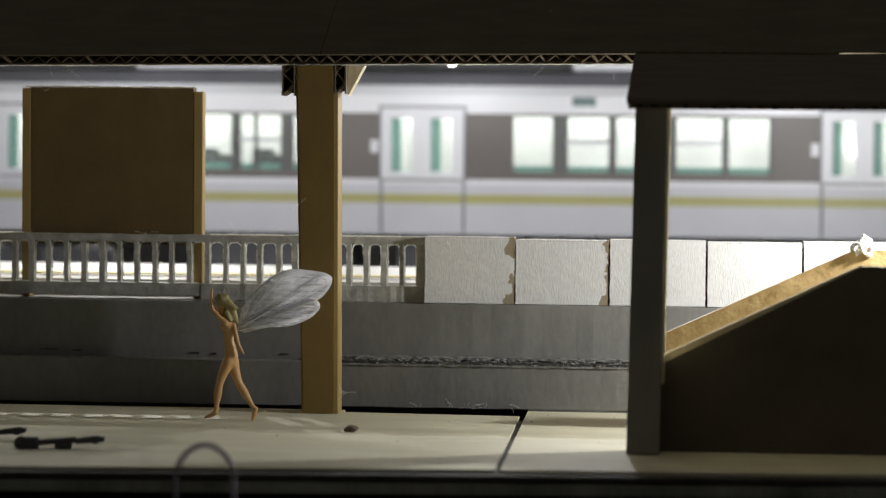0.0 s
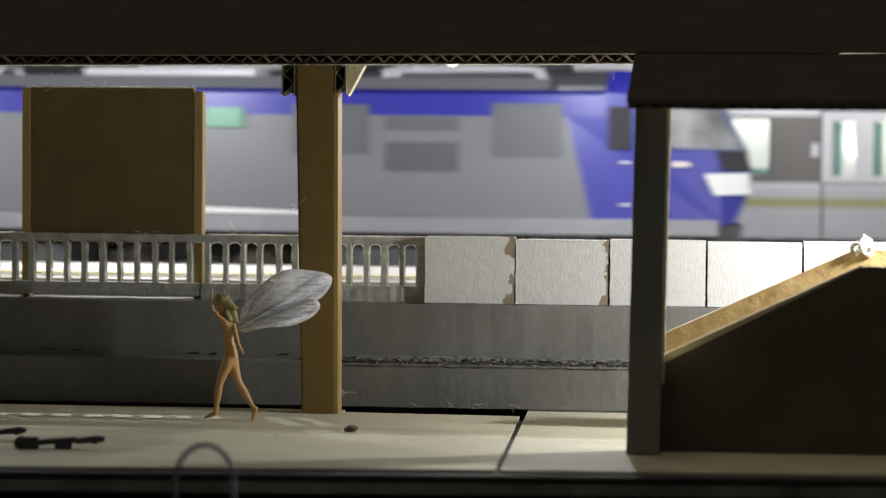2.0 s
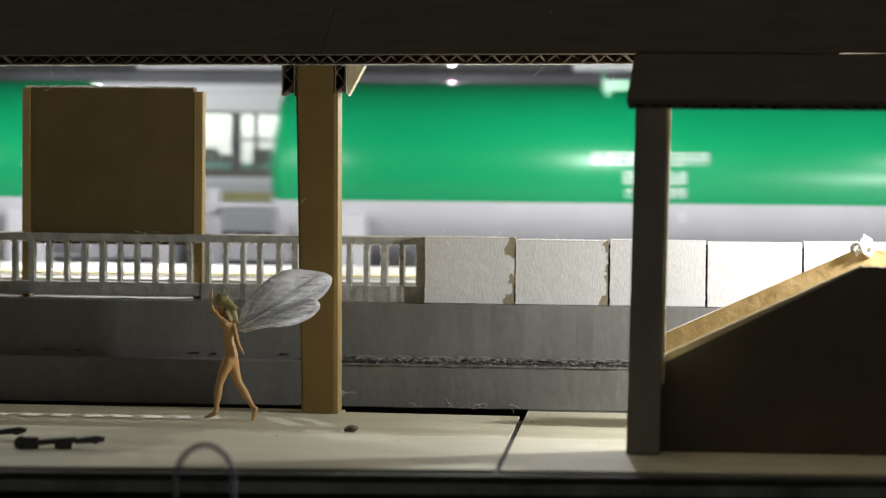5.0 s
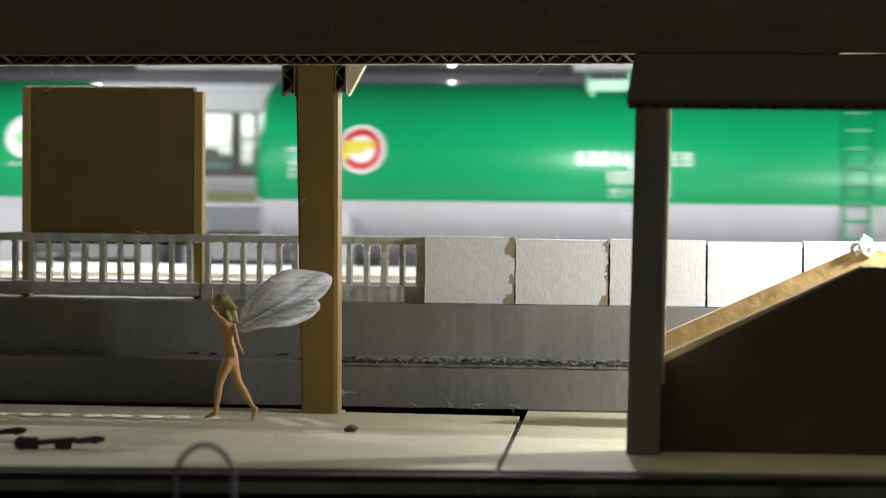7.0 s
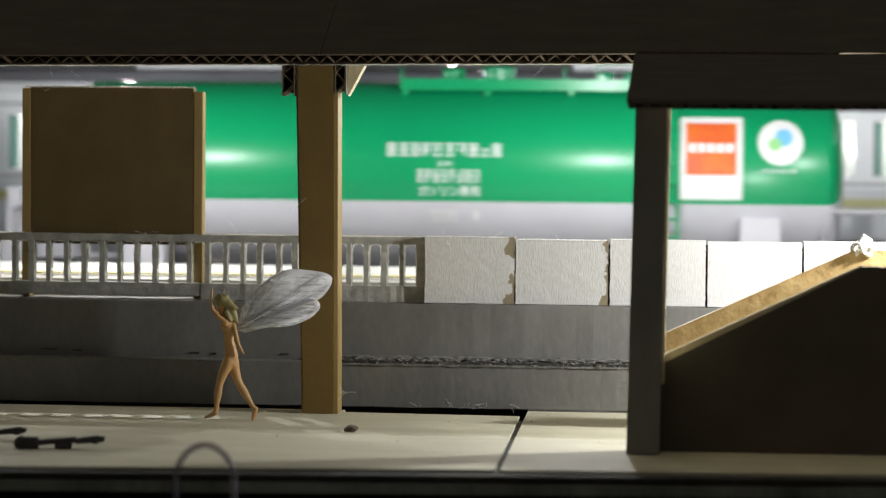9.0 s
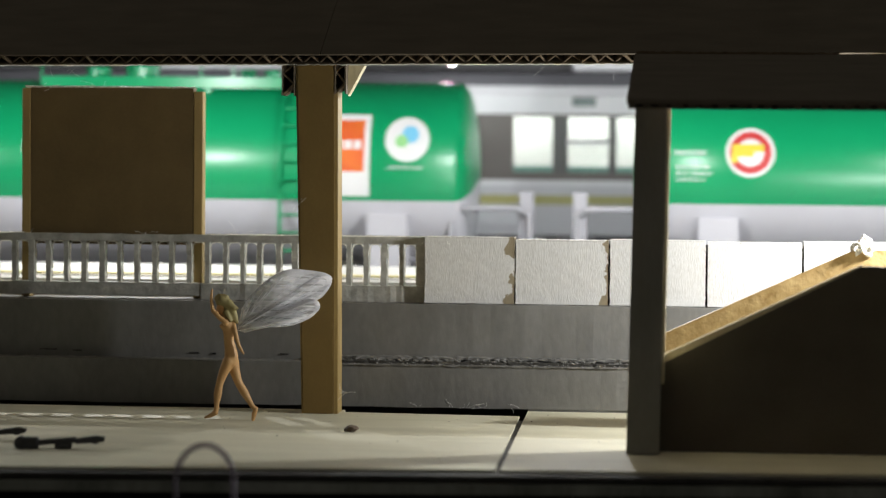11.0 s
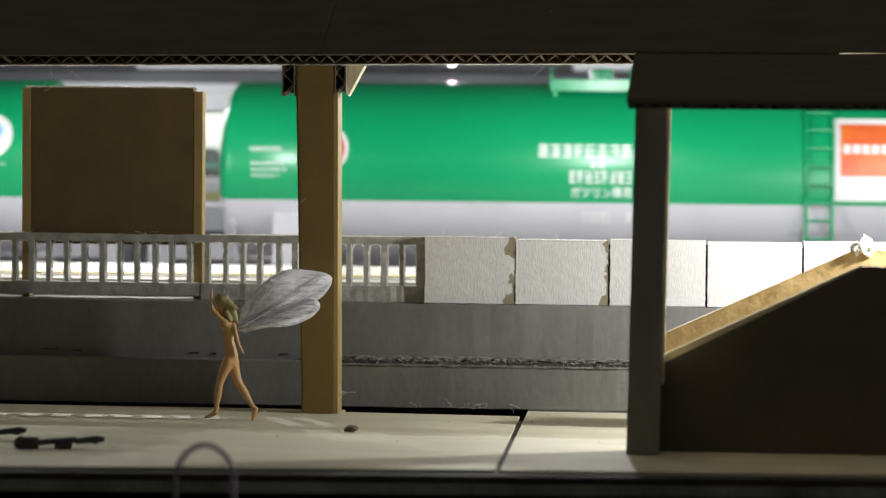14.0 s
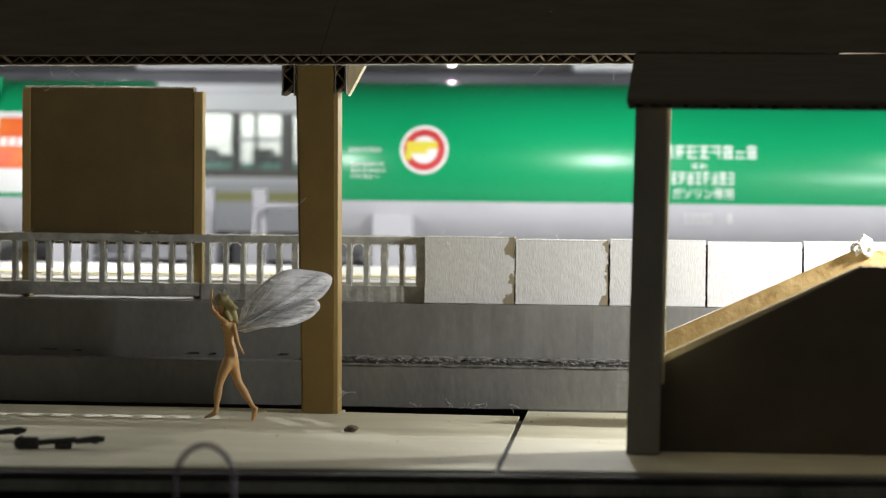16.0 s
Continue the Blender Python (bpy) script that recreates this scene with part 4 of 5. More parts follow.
def tank_wagon(marks, label, seed, trim=0.0):
    t = thing("tank_wagon", 0, 512.7, RAIL_Z, label, "tank wagon", "tank wagons in the freight train")
    bm = bmnew()
    barrel(bm, True, trim)
    upper = part("tank_shell", bm, GREEN, t, "glossy green tank shell", True)
    bm = bmnew()
    barrel(bm, False, trim)
    part("tank_belly", bm, TANK_GREY, t, "light grey tank belly", True)
    # walkway, hatches and ladder, green
    bm = bmnew()
    top = TANK_CZ + TANK_R
    for sy in (-1, 1):
        ya, yb = sorted((sy * 3.2, sy * 8.4))
        box(bm, -9.8, 37.0, ya, yb, top + 0.1, top + 0.5)
    for x in (-8.9, 6.2, 21.3, 36.2):
        box(bm, x - 0.4, x + 0.4, -8.4, 8.4, top - 0.9, top + 0.1)
    part("walkway", bm, GREEN, t)
    for sy in (-1, 1):
        bm = bmnew()
        ya, yb = sorted((sy * 8.4, sy * 8.8))
        box(bm, -9.8, 37.0, ya, yb, top - 1.5, top + 0.6, 0.08)
        part("edge_plate", bm, GREEN, t)
        for x in (-8.9, 6.2, 21.3, 36.2):
            bm = bmnew()
            box(bm, x - 0.45, x + 0.45, ya, yb + 0.2, top - 3.9, top - 1.5, 0.06)
            part("bracket", bm, GREEN, t)
    bm = bmnew()
    tube(bm, [(-9.6, -8.6, top + 0.6), (-9.6, -8.6, top + 4.2), (20, -8.6, top + 4.2), (20, -8.6, top + 0.6)], 0.26, 6)
    tube(bm, [(26, -8.6, top + 0.6), (26, -8.6, top + 3.6), (36.6, -8.6, top + 3.6), (36.6, -8.6, top + 0.6)], 0.26, 6)
    part("handrail", bm, GREEN, t)
    for x, r, hh in ((-0.8, 2.2, 2.2), (7.5, 3.1, 2.6), (27.4, 1.3, 1.6), (31.9, 1.4, 1.6)):
        bm = bmnew()
        rod(bm, (x, 0, top - 0.6), (x, 0, top + hh), r, r, 20)
        rod(bm, (x, 0, top + hh), (x, 0, top + hh + 0.5), r * 1.15, r * 0.9, 20)
        part("hatch", bm, GREEN, t)
    rungs = [TANK_CZ + 15.5 - k * 3.2 for k in range(10)]

    def clear_of(z, gap):
        return -math.sqrt(max((TANK_R + gap) ** 2 - max(z - TANK_CZ, 0) ** 2, 60.0))
    lad = None
    for x in (36.0, 40.6) if "ring" in marks else ():
        bm = bmnew()
        tube(bm, [(x, -8.6, top + 0.4)] + [(x, clear_of(z, 0.8), z) for z in rungs] + [(x, -17.8, TANK_CZ - 16.0)], 0.34, 6)
        if lad is None:
            lad = part("ladder", bm, GREEN, t)
        else:
            part("stile", bm, GREEN, lad)
    for z in rungs if lad else ():
        bm = bmnew()
        rod(bm, (36.0, clear_of(z, 0.8), z), (40.6, clear_of(z, 0.8), z), 0.24, 0.24, 6)
        part("rung", bm, GREEN, lad)
    # underframe, end stools and railings
    bm = bmnew()
    for s in (-1, 1):
        xa, xb = sorted((s * 56.0, s * 81.0))
        box(bm, xa, xb, -9.5, 9.5, 10.0, 13.6, 0.3)
        xa, xb = sorted((s * 79.5, s * 82.0))
        box(bm, xa, xb, -16, 16, 9.0, 13.8, 0.3)
    box(bm, -58, 58, -3.0, 3.0, 10.6, 13.0)
    part("underframe", bm, FRAME_GREY, t)
    for s in (-1, 1):
        bm = bmnew()
        xa, xb = sorted((s * 51.5, s * 59.0))
        prism(bm, [(xa, 9.0), (xb, 9.0), (xb - 0.3, 19.0), (xa + 0.3, 19.0)], -17.8, -12.4, "y")
        part("saddle", bm, TANK_GREY, t, "light grey saddle plate")
        bm = bmnew()
        prism(bm, [(xa, 9.0), (xb, 9.0), (xb - 0.3, 19.0), (xa + 0.3, 19.0)], 12.4, 17.8, "y")
        part("saddle", bm, TANK_GREY, t, "light grey saddle plate")
        bm = bmnew()
        tube(bm, [(s * 66, -15, 10), (s * 66.8, -15, 19.4), (s * 68.4, -15, 20.2), (s * 78.6, -15, 20.2), (s * 80.6, -15, 19.0), (s * 80.8, -15, 9)], 0.5, 8)
        part("end_rail", bm, FRAME_GREY, t)
        bm = bmnew()
        box(bm, s * 80.0 - 1.3, s * 80.0 + 1.3, -13.5, -10.9, 9, 23.2, 0.2)
        part("brake_column", bm, FRAME_GREY, t)
        bm = bmnew()
        rod(bm, (s * 82, 0, 10.8), (s * 84.7, 0, 10.8), 1.4, 1.4, 8)
        box(bm, s * 83.6 - 1.1, s * 83.6 + 1.1, -1.8, 1.8, 8.6, 13.0, 0.2)
        part("coupler", bm, BOGIE, t)
        bogie(t, s * 56.0, 10.0)
    # printed marks
    ctr = -0.3
    bm = bmnew()
    drop = 0.0 if "square" in marks else 1.3
    glyph_bars(bm, ctr - 11.2, ctr + 9.8, 0.9 - drop, 3.2 - drop, 10, seed)
    glyph_bars(bm, ctr - 2.0, ctr + 1.0, -0.9 - drop * 0.4, -drop * 0.4, 2, seed + 1)
    glyph_bars(bm, ctr - 5.6, ctr + 5.8, -3.7, -1.5, 8, seed + 2)
    glyph_bars(bm, ctr - 3.2, ctr + 2.0, -10.8, -8.8, 5, seed + 4)
    decal_rect(bm, ctr + 4.6, ctr + 5.5, -10.6, -8.8)
    glyph_bars(bm, 54.6, 61.6, -1.5, -0.9, 8, seed + 5)
    tagged(part("lettering", bm, WHITE_INK, upper, "rows of unreadable white marks"), kind="stuff")
    part("cargo_lettering", words("ガソリン専用", ctr - 5.2, ctr + 5.6, -6.3, -4.3), WHITE_INK, upper, "white words: gasoline only")
    if "mini" in marks:
        bm = bmnew()
        decal_rect(bm, 57.2, 59.2, -4.2, -2.8)
        part("plate", bm, WHITE_INK, upper)
    if "ring" in marks:
        bm = bmnew()
        glyph_bars(bm, -63.5, -57.5, 1.6, 2.3, 6, seed + 6)
        glyph_bars(bm, -63.0, -57.0, -0.9, -0.4, 6, seed + 7)
        glyph_bars(bm, -63.0, -56.5, -2.0, -1.5, 6, seed + 8)
        glyph_bars(bm, -63.0, -57.5, -3.1, -2.5, 5, seed + 9)
        tagged(part("lettering", bm, WHITE_INK, upper), kind="stuff")
        bm = bmnew()
        decal_ring(bm, -49.8, 2.0, 0.02, 4.35)
        part("emblem_ground", bm, WHITE_INK, upper)
        bm = bmnew()
        decal_ring(bm, -49.8, 2.0, 2.45, 3.75, 0.10)
        part("emblem_ring", bm, RED_INK, upper, "red ring emblem")
        bm = bmnew()
        decal_rect(bm, -53.0, -47.4, 2.2, 3.5, 0.14)
        decal_rect(bm, -53.1, -49.2, 1.3, 2.2, 0.14)
        decal_rect(bm, -53.3, -52.0, 0.2, 1.3, 0.14)
        part("emblem_bar", bm, YELLOW_INK, upper, "yellow bars on the emblem")
    if "square" in marks:
        bm = bmnew()
        decal_rect(bm, 41.0, 52.0, -6.4, 8.2)
        part("placard", bm, WHITE_INK, upper, "white placard with an orange square")
        bm = bmnew()
        decal_rect(bm, 42.0, 51.0, -2.0, 7.2, 0.10)
        part("placard_square", bm, ORANGE_INK, upper, "orange square")
        bm = bmnew()
        for k in range(5):
            decal_rect(bm, 42.5 + k * 1.65, 43.8 + k * 1.65, 2.0, 3.6, 0.14)
        tagged(part("placard_bars", bm, WHITE_INK, upper), kind="stuff")
    if "disc" in marks:
        bm = bmnew()
        decal_ring(bm, 58.70, 3.8, 0.02, 4.0)
        part("emblem_ground", bm, WHITE_INK, upper, "round white emblem")
        bm = bmnew()
        decal_ring(bm, 59.25, 4.7, 0.02, 1.55, 0.10)
        part("emblem_disc", bm, BLUE_INK, upper, "sky blue disc")
        bm = bmnew()
        decal_ring(bm, 57.70, 3.5, 0.02, 1.15, 0.14)
        part("emblem_leaf", bm, LEAF_INK, upper, "green patch")
    return t


PITCH = 169.6
TANK_C = 2.0
wagon_d = tank_wagon({"ring", "square", "disc"}, "green and grey tank wagon with ring, square and round emblems", 31)
wagon_a = tank_wagon({"mini"}, "green and grey tank wagon without emblems, behind the locomotive", 11, 3.6)
wagon_b = tank_wagon({"ring", "mini"}, "green and grey tank wagon with a red ring emblem", 21, 3.6)
wagon_c = copy_thing(wagon_d, pose(0, 0.5127, RAIL_Z * S))
wagon_e = copy_thing(wagon_d, pose(0, 0.5127, RAIL_Z * S))

# ---- electric locomotive ----


def loco():
    t = thing("locomotive", 0, 512.7, RAIL_Z, "blue and grey electric freight locomotive", "locomotive")
    r = RAIL_Z
    HW = 18.2
    F, B = 70.0, -79.0
    h = 102.3
    # grey middle body
    bm = bmnew()
    prism(bm, [(B - 3.4, 25.6 - r), (F + 3.8, 25.6 - r), (F - 0.6, 43.7 - r), (B + 0.6, 43.7 - r)], -HW, HW, "y")
    part("body_side", bm, LOCO_GREY, t, "mid-grey body side")
    bm = bmnew()
    prism(bm, [(-HW, 43.7 - r), (-HW, 47.6 - r), (-HW + 1.6, 48.4 - r), (HW - 1.6, 48.4 - r), (HW, 47.6 - r), (HW, 43.7 - r)], B - 6, F + 6, "x")
    part("cantrail", bm, LOCO_BLUE, t, "blue band under the roof")
    bm = bmnew()
    box(bm, -h + 6, h - 6, -HW, HW, 22.7 - r, 25.6 - r, 0.2)
    part("sill", bm, LOCO_SILL, t, "pale grey sill")
    bm = bmnew()
    prism(bm, [(-13.5, 48.4 - r), (-12, 50.6 - r), (12, 50.6 - r), (13.5, 48.4 - r)], B + 4, F - 4, "x")
    part("roof", bm, LOCO_GREY, t, "grey roof")
    # cabs
    for s, e in ((1, F), (-1, B)):
        le = abs(e)
        pts = [(le + 3.8, 25.6), (h - 5.5, 24.6), (h - 3.0, 25.2), (h, 31.8), (h - 0.8, 36.6), (h - 6.0, 46.6), (h - 10.5, 50.4), (h - 17, 51.6), (le + 7, 52.0), (le + 6.0, 48.0), (le - 0.8, 43.7)]
        bm = bmnew()
        sec = []
        for f, inset in ((-1.0, 0.0), (-0.93, 0.0), (0.93, 0.0), (1.0, 0.0)):
            ring = []
            for x, z in pts:
                nose = max(0.0, (x - (h - 13)) / 13)
                y = f * HW * (1 - 0.24 * nose ** 1.6)
                if abs(f) == 1.0 and z > 48.1:
                    y *= 0.86
                ring.append(bm.verts.new((s * x, y, z - r)))
            sec.append(ring)
        for a, b in zip(sec, sec[1:]):
            for k in range(len(pts)):
                bm.faces.new((a[k], a[(k + 1) % len(pts)], b[(k + 1) % len(pts)], b[k]))
        bm.faces.new(sec[0])
        bm.faces.new(sec[-1])
        cab = part("cab", bm, LOCO_BLUE, t, "deep blue cab")
        # glazing: windscreen, side window, door window
        bm = bmnew()
        prism(bm, [(s * (h - 0.5), 37.2 - r), (s * (h - 5.6), 46.8 - r), (s * (h - 6.6), 46.4 - r), (s * (h - 1.8), 37.2 - r)], -11.5, 11.5, "y")
        part("windscreen", bm, GLASS_CAB, cab)
        for sy in (-1, 1):
            bm = bmnew()
            q = []
            for x, z in ((h - 15.6, 46.8), (h - 6.9, 46.6), (h - 1.9, 38.0), (h - 15.2, 38.4)):
                nose = max(0.0, (x - (h - 13)) / 13)
                q.append((s * x, sy * (HW * (1 - 0.24 * nose ** 1.6) + 1.0), z - r))
            vs = [bm.verts.new(p) for p in q]
            vs2 = [bm.verts.new((p[0], p[1] - sy * 2.4, p[2])) for p in q]
            bm.faces.new(vs)
            bm.faces.new(vs2)
            for k in range(4):
                bm.faces.new((vs[k], vs[(k + 1) % 4], vs2[(k + 1) % 4], vs2[k]))
            part("side_window", bm, GLASS_CAB, cab)
            bm = bmnew()
            q = []
            for x, z in ((h - 6.4, 37.8), (h - 1.2, 37.8), (h - 0.2, 34.2), (h - 5.4, 34.6)):
                nose = max(0.0, (x - (h - 13)) / 13)
                q.append((s * x, sy * (HW * (1 - 0.24 * nose ** 1.6) + 1.0), z - r))
            vs = [bm.verts.new(p) for p in q]
            vs2 = [bm.verts.new((p[0], p[1] - sy * 2.4, p[2])) for p in q]
            bm.faces.new(vs)
            bm.faces.new(vs2)
            for k in range(4):
                bm.faces.new((vs[k], vs[(k + 1) % 4], vs2[(k + 1) % 4], vs2[k]))
            part("nose_mask", bm, GLASS_DARK, cab, "black band under the windscreen")
            bm = bmnew()
            ya, yb = sorted((sy * (HW - 0.5), sy * (HW + 0.1)))
            xa, xb = sorted((s * (h - 25.6), s * (h - 21.4)))
            box(bm, xa, xb, ya, yb, 37.9 - r, 45.6 - r, 0.1)
            if s > 0:
                part("door_window", bm, GLASS_DARK, cab)
            else:
                bm.free()
            bm = bmnew()
            q = []
            for x, z in ((h - 8.6, 33.8), (h - 0.6, 34.0), (h - 0.4, 30.2), (h - 6.8, 30.0)):
                nose = max(0.0, (x - (h - 13)) / 13)
                q.append((s * x, sy * (HW * (1 - 0.24 * nose ** 1.6) + 1.0), z - r))
            vs = [bm.verts.new(p) for p in q]
            vs2 = [bm.verts.new((p[0], p[1] - sy * 2.4, p[2])) for p in q]
            bm.faces.new(vs)
            bm.faces.new(vs2)
            for k in range(4):
                bm.faces.new((vs[k], vs[(k + 1) % 4], vs2[(k + 1) % 4], vs2[k]))
            part("headlight", bm, WHITE_INK, cab, "white headlight panel")
            for x, z, w, hh in ((h - 22.5, 35.5, 2.0, 0.35), (h - 22.5, 28.0, 2.0, 0.35)):
                bm = bmnew()
                ya, yb = sorted((sy * HW, sy * (HW + 0.4)))
                xa, xb = sorted((s * (x - w / 2), s * (x + w / 2)))
                box(bm, xa, xb, ya, yb, z - r, z + hh - r, 0.1)
                part("grab_handle", bm, WHITE_INK, cab)
            bm = bmnew()
            xa, xb = sorted((s * (h - 14.6), s * (h - 11.2)))
            ya, yb = sorted((sy * (HW - 1.2), sy * (HW + 0.08)))
            box(bm, xa, xb, ya, yb, 35.0 - r, 35.9 - r)
            part("number_bar", bm, BEIGE, cab, "pale printed bar")
        bm = bmnew()
        prism(bm, [(s * (h - 10), 17.0 - r), (s * (h - 3), 17.0 - r), (s * (h - 1.6), 24.5 - r), (s * (h - 10), 24.5 - r)], -12, 12, "y")
        rod(bm, (s * (h - 3), 0, 18 - r), (s * (h + 5), 0, 18 - r), 1.4, 1.4, 8)
        part("pilot", bm, BOGIE, t, "dark grey pilot and coupler")
    # louvres, plates and fittings on the sides
    def plate(name, x0, x1, z0, z1, mat, lab="", out=0.12, slats=0):
        for sy in (-1, 1):
            bm = bmnew()
            ya, yb = sorted((sy * (HW - 0.3), sy * (HW + out)))
            box(bm, x0, x1, ya, yb, z0 - r, z1 - r)
            p = part(name, bm, mat, t, lab)
            if slats:
                bm = bmnew()
                for i in range(slats):
                    z = z0 + (z1 - z0) * (i + 0.5) / slats
                    ya2, yb2 = sorted((sy * (HW + out), sy * (HW + out + 0.25)))
                    box(bm, x0 + 0.3, x1 - 0.3, ya2, yb2, z - 0.14 - r, z + 0.14 - r)
                part("slats", bm, LOCO_DARK, p)
    for x0, x1, z0, z1 in ((20.3, 34.1, 36.8, 45.6), (37.0, 50.1, 41.2, 43.4), (37.0, 50.1, 33.8, 39.0), (56.0, 70.0 - 1.5, 36.4, 46.0), (-54.0, -37.2, 28.0, 36.6)):
        plate("louvre", x0, x1, z0, z1, LOCO_DARK, "darker grey louvre panel", 0.12, 8)
    for x in (-47.3, -19.2, 8.1):
        plate("vent_box", x - 3.4, x + 3.4, 41.4, 44.9, MINT, "mint green vent box", 0.9)
    plate("cab_box", -74.8, -70.9, 37.7, 45.8, BEIGE, "pinkish beige equipment box", 0.8)
    for x, z in ((-73.0, 35.4), (-73.0, 28.2), (-61.0, 35.4), (-58.4, 35.8)):
        plate("grab_handle", x - 1.3, x + 1.3, z, z + 0.6, WHITE_INK, "", 0.4)
    # big white emblem, as slanted plain shapes, and a long swoosh
    for sy in (-1, 1):
        y = sy * (HW + 0.1)

        def emblem(pts):
            bm = bmnew()
            prism(bm, [(a - 1.7 + 0.42 * (c - 29.7), c - r) for a, c in pts], y - 0.05, y + 0.05, "y")
            part("emblem_bar", bm, WHITE_INK, t, "slanted white emblem shape")

        # upper row of three blocks, lower row of a hook and four bars
        for pts in (((-22.6, 36.2), (-17.9, 36.2), (-17.9, 39.2), (-22.6, 39.2)),
                    ((-17.3, 36.2), (-14.2, 36.2), (-13.6, 37.4), (-11.0, 37.4), (-11.0, 36.2), (-9.4, 36.2), (-8.2, 37.6), (-9.0, 39.2), (-17.3, 39.2)),
                    ((-7.8, 36.2), (-3.9, 36.2), (-3.9, 37.2), (-1.4, 37.2), (-1.4, 39.2), (-7.8, 39.2)),
                    ((-24.8, 29.9), (-19.6, 29.7), (-18.2, 31.0), (-18.2, 35.7), (-21.8, 35.7), (-21.8, 32.4), (-23.0, 32.4), (-23.2, 33.2), (-25.9, 33.2), (-25.9, 31.0)),
                    ((-17.3, 29.7), (-14.0, 29.7), (-14.0, 35.7), (-17.3, 35.7)),
                    ((-13.4, 33.6), (-10.9, 29.7), (-7.6, 29.7), (-10.4, 33.9), (-8.9, 35.7), (-13.4, 35.7)),
                    ((-7.4, 29.7), (-3.9, 29.7), (-3.9, 32.6), (-1.6, 32.6), (-1.6, 34.4), (-3.9, 34.4), (-3.9, 35.7), (-7.4, 35.7))):
            emblem(pts)
        bm = bmnew()
        prism(bm, [(-26.4, 26.1 - r), (27.5, 25.9 - r), (27.5, 26.3 - r), (4.0, 27.1 - r), (-12.0, 27.5 - r), (-26.8, 27.0 - r)], y - 0.05, y + 0.05, "y")
        part("swoosh", bm, WHITE_INK, t, "long white swoosh")
    # folded pantographs and roof gear
    for s in (-1, 1):
        bm = bmnew()
        x = s * 50
        for yy in (-8, 8):
            rod(bm, (x - 14, yy, 50.6 - r), (x - 14, yy, 52.0 - r), 0.7, 0.7, 8)
            rod(bm, (x + 14, yy, 50.6 - r), (x + 14, yy, 52.0 - r), 0.7, 0.7, 8)
            tube(bm, [(x - 14, yy, 52.0 - r), (x + 14, yy, 52.2 - r)], 0.4, 6)
            tube(bm, [(x + 13, yy, 52.4 - r), (x - 10, yy * 0.6, 53.0 - r)], 0.4, 6)
        for dx in (-11, -8):
            tube(bm, [(x + dx, -13, 52.6 - r), (x + dx, -9, 53.2 - r), (x + dx, 9, 53.2 - r), (x + dx, 13, 52.6 - r)], 0.4, 6)
        part("pantograph", bm, EMU_GREY, t, "folded grey pantograph")
    bm = bmnew()
    box(bm, -20, 12, -8, 8, 50.6 - r, 52.2 - r, 0.4)
    part("roof_hatch", bm, EMU_GREY, t)
    for x in (-68.0, 0.0, 66.0):
        bogie(t, x, 12.0, 5.6)
    for xa in (-48.0, 22.0):
        bm = bmnew()
        box(bm, xa, xa + 26, -14, 14, 12 - r + 0.5, 22.6 - r, 0.4)
        part("underfloor_box", bm, BOGIE, t)
    return t


engine = loco()

# ---- small things on the near platform ----


def loose_coupler(x, y, turn, name="loose_coupler"):
    t = thing(name, x, y, 0.0, "loose black plastic model coupler lying on the floor", "coupler", "loose couplers")
    t.rotation_euler = (0, 0, radians(turn))
    t.scale = (0.84, 0.84, 0.84)
    bm = bmnew()
    rod(bm, (-4.9, -1.0, 0.95), (-4.9, 1.0, 0.95), 0.95, 0.95, 14)
    box(bm, -5.0, -2.2, -1.0, 1.0, 0.02, 1.75, 0.25)
    part("head", bm, BLACK_PLASTIC, t)
    bm = bmnew()
    prism(bm, [(-2.2, 0.55), (3.4, 0.95), (3.4, 1.75), (-2.2, 1.35)], -0.7, 0.7, "y")
    part("shank", bm, BLACK_PLASTIC, t)
    bm = bmnew()
    box(bm, 0.2, 2.8, -0.9, 0.9, 0.02, 1.0, 0.25)
    part("pad", bm, BLACK_PLASTIC, t)
    bm = bmnew()
    prism(bm, [(3.4, 0.75), (7.6, 1.1), (7.8, 1.75), (6.4, 1.95), (3.4, 1.5)], -0.8, 0.8, "y")
    rod(bm, (6.3, 0, 0.75), (6.3, 0, 1.25), 0.55, 0.7, 10)
    part("tail", bm, BLACK_PLASTIC, t)
    return t


loose_coupler(-80.6, 347.5, 9)
loose_coupler(-92.9, 356.5, 4)
bm = bmnew()
bmesh.ops.create_icosphere(bm, subdivisions=2, radius=0.8)
prng = random.Random(9)
for v in bm.verts:
    v.co *= prng.uniform(0.75, 1.15)
    v.co.x *= 1.25
    v.co.z = max(v.co.z * 0.75, -0.42)
crumb = tagged(part("crumb", bm, PEBBLE), "small brown crumb lying on the platform floor", "crumb")
crumb.location = (-45.6 * S, 373.6 * S, 0.42 * S)

bm = bmnew()
pts = []
for i in range(25):
    a = math.pi * i / 24
    pts.append((-56.6 - 3.4 * math.cos(a), 322.0 - 0.4 * math.cos(a), -0.6 + 4.3 * math.sin(a)))
pts = [(-60.0, 321.6, -8.0)] + pts + [(-53.2, 322.4, -8.0)]
tube(bm, pts, 0.42, 10)
tagged(part("plastic_loop", bm, LOOP, None, "", True), "bent loop of clear plastic before the platform edge", "plastic loop")

# fibres: stray card hairs
frng = random.Random(17)


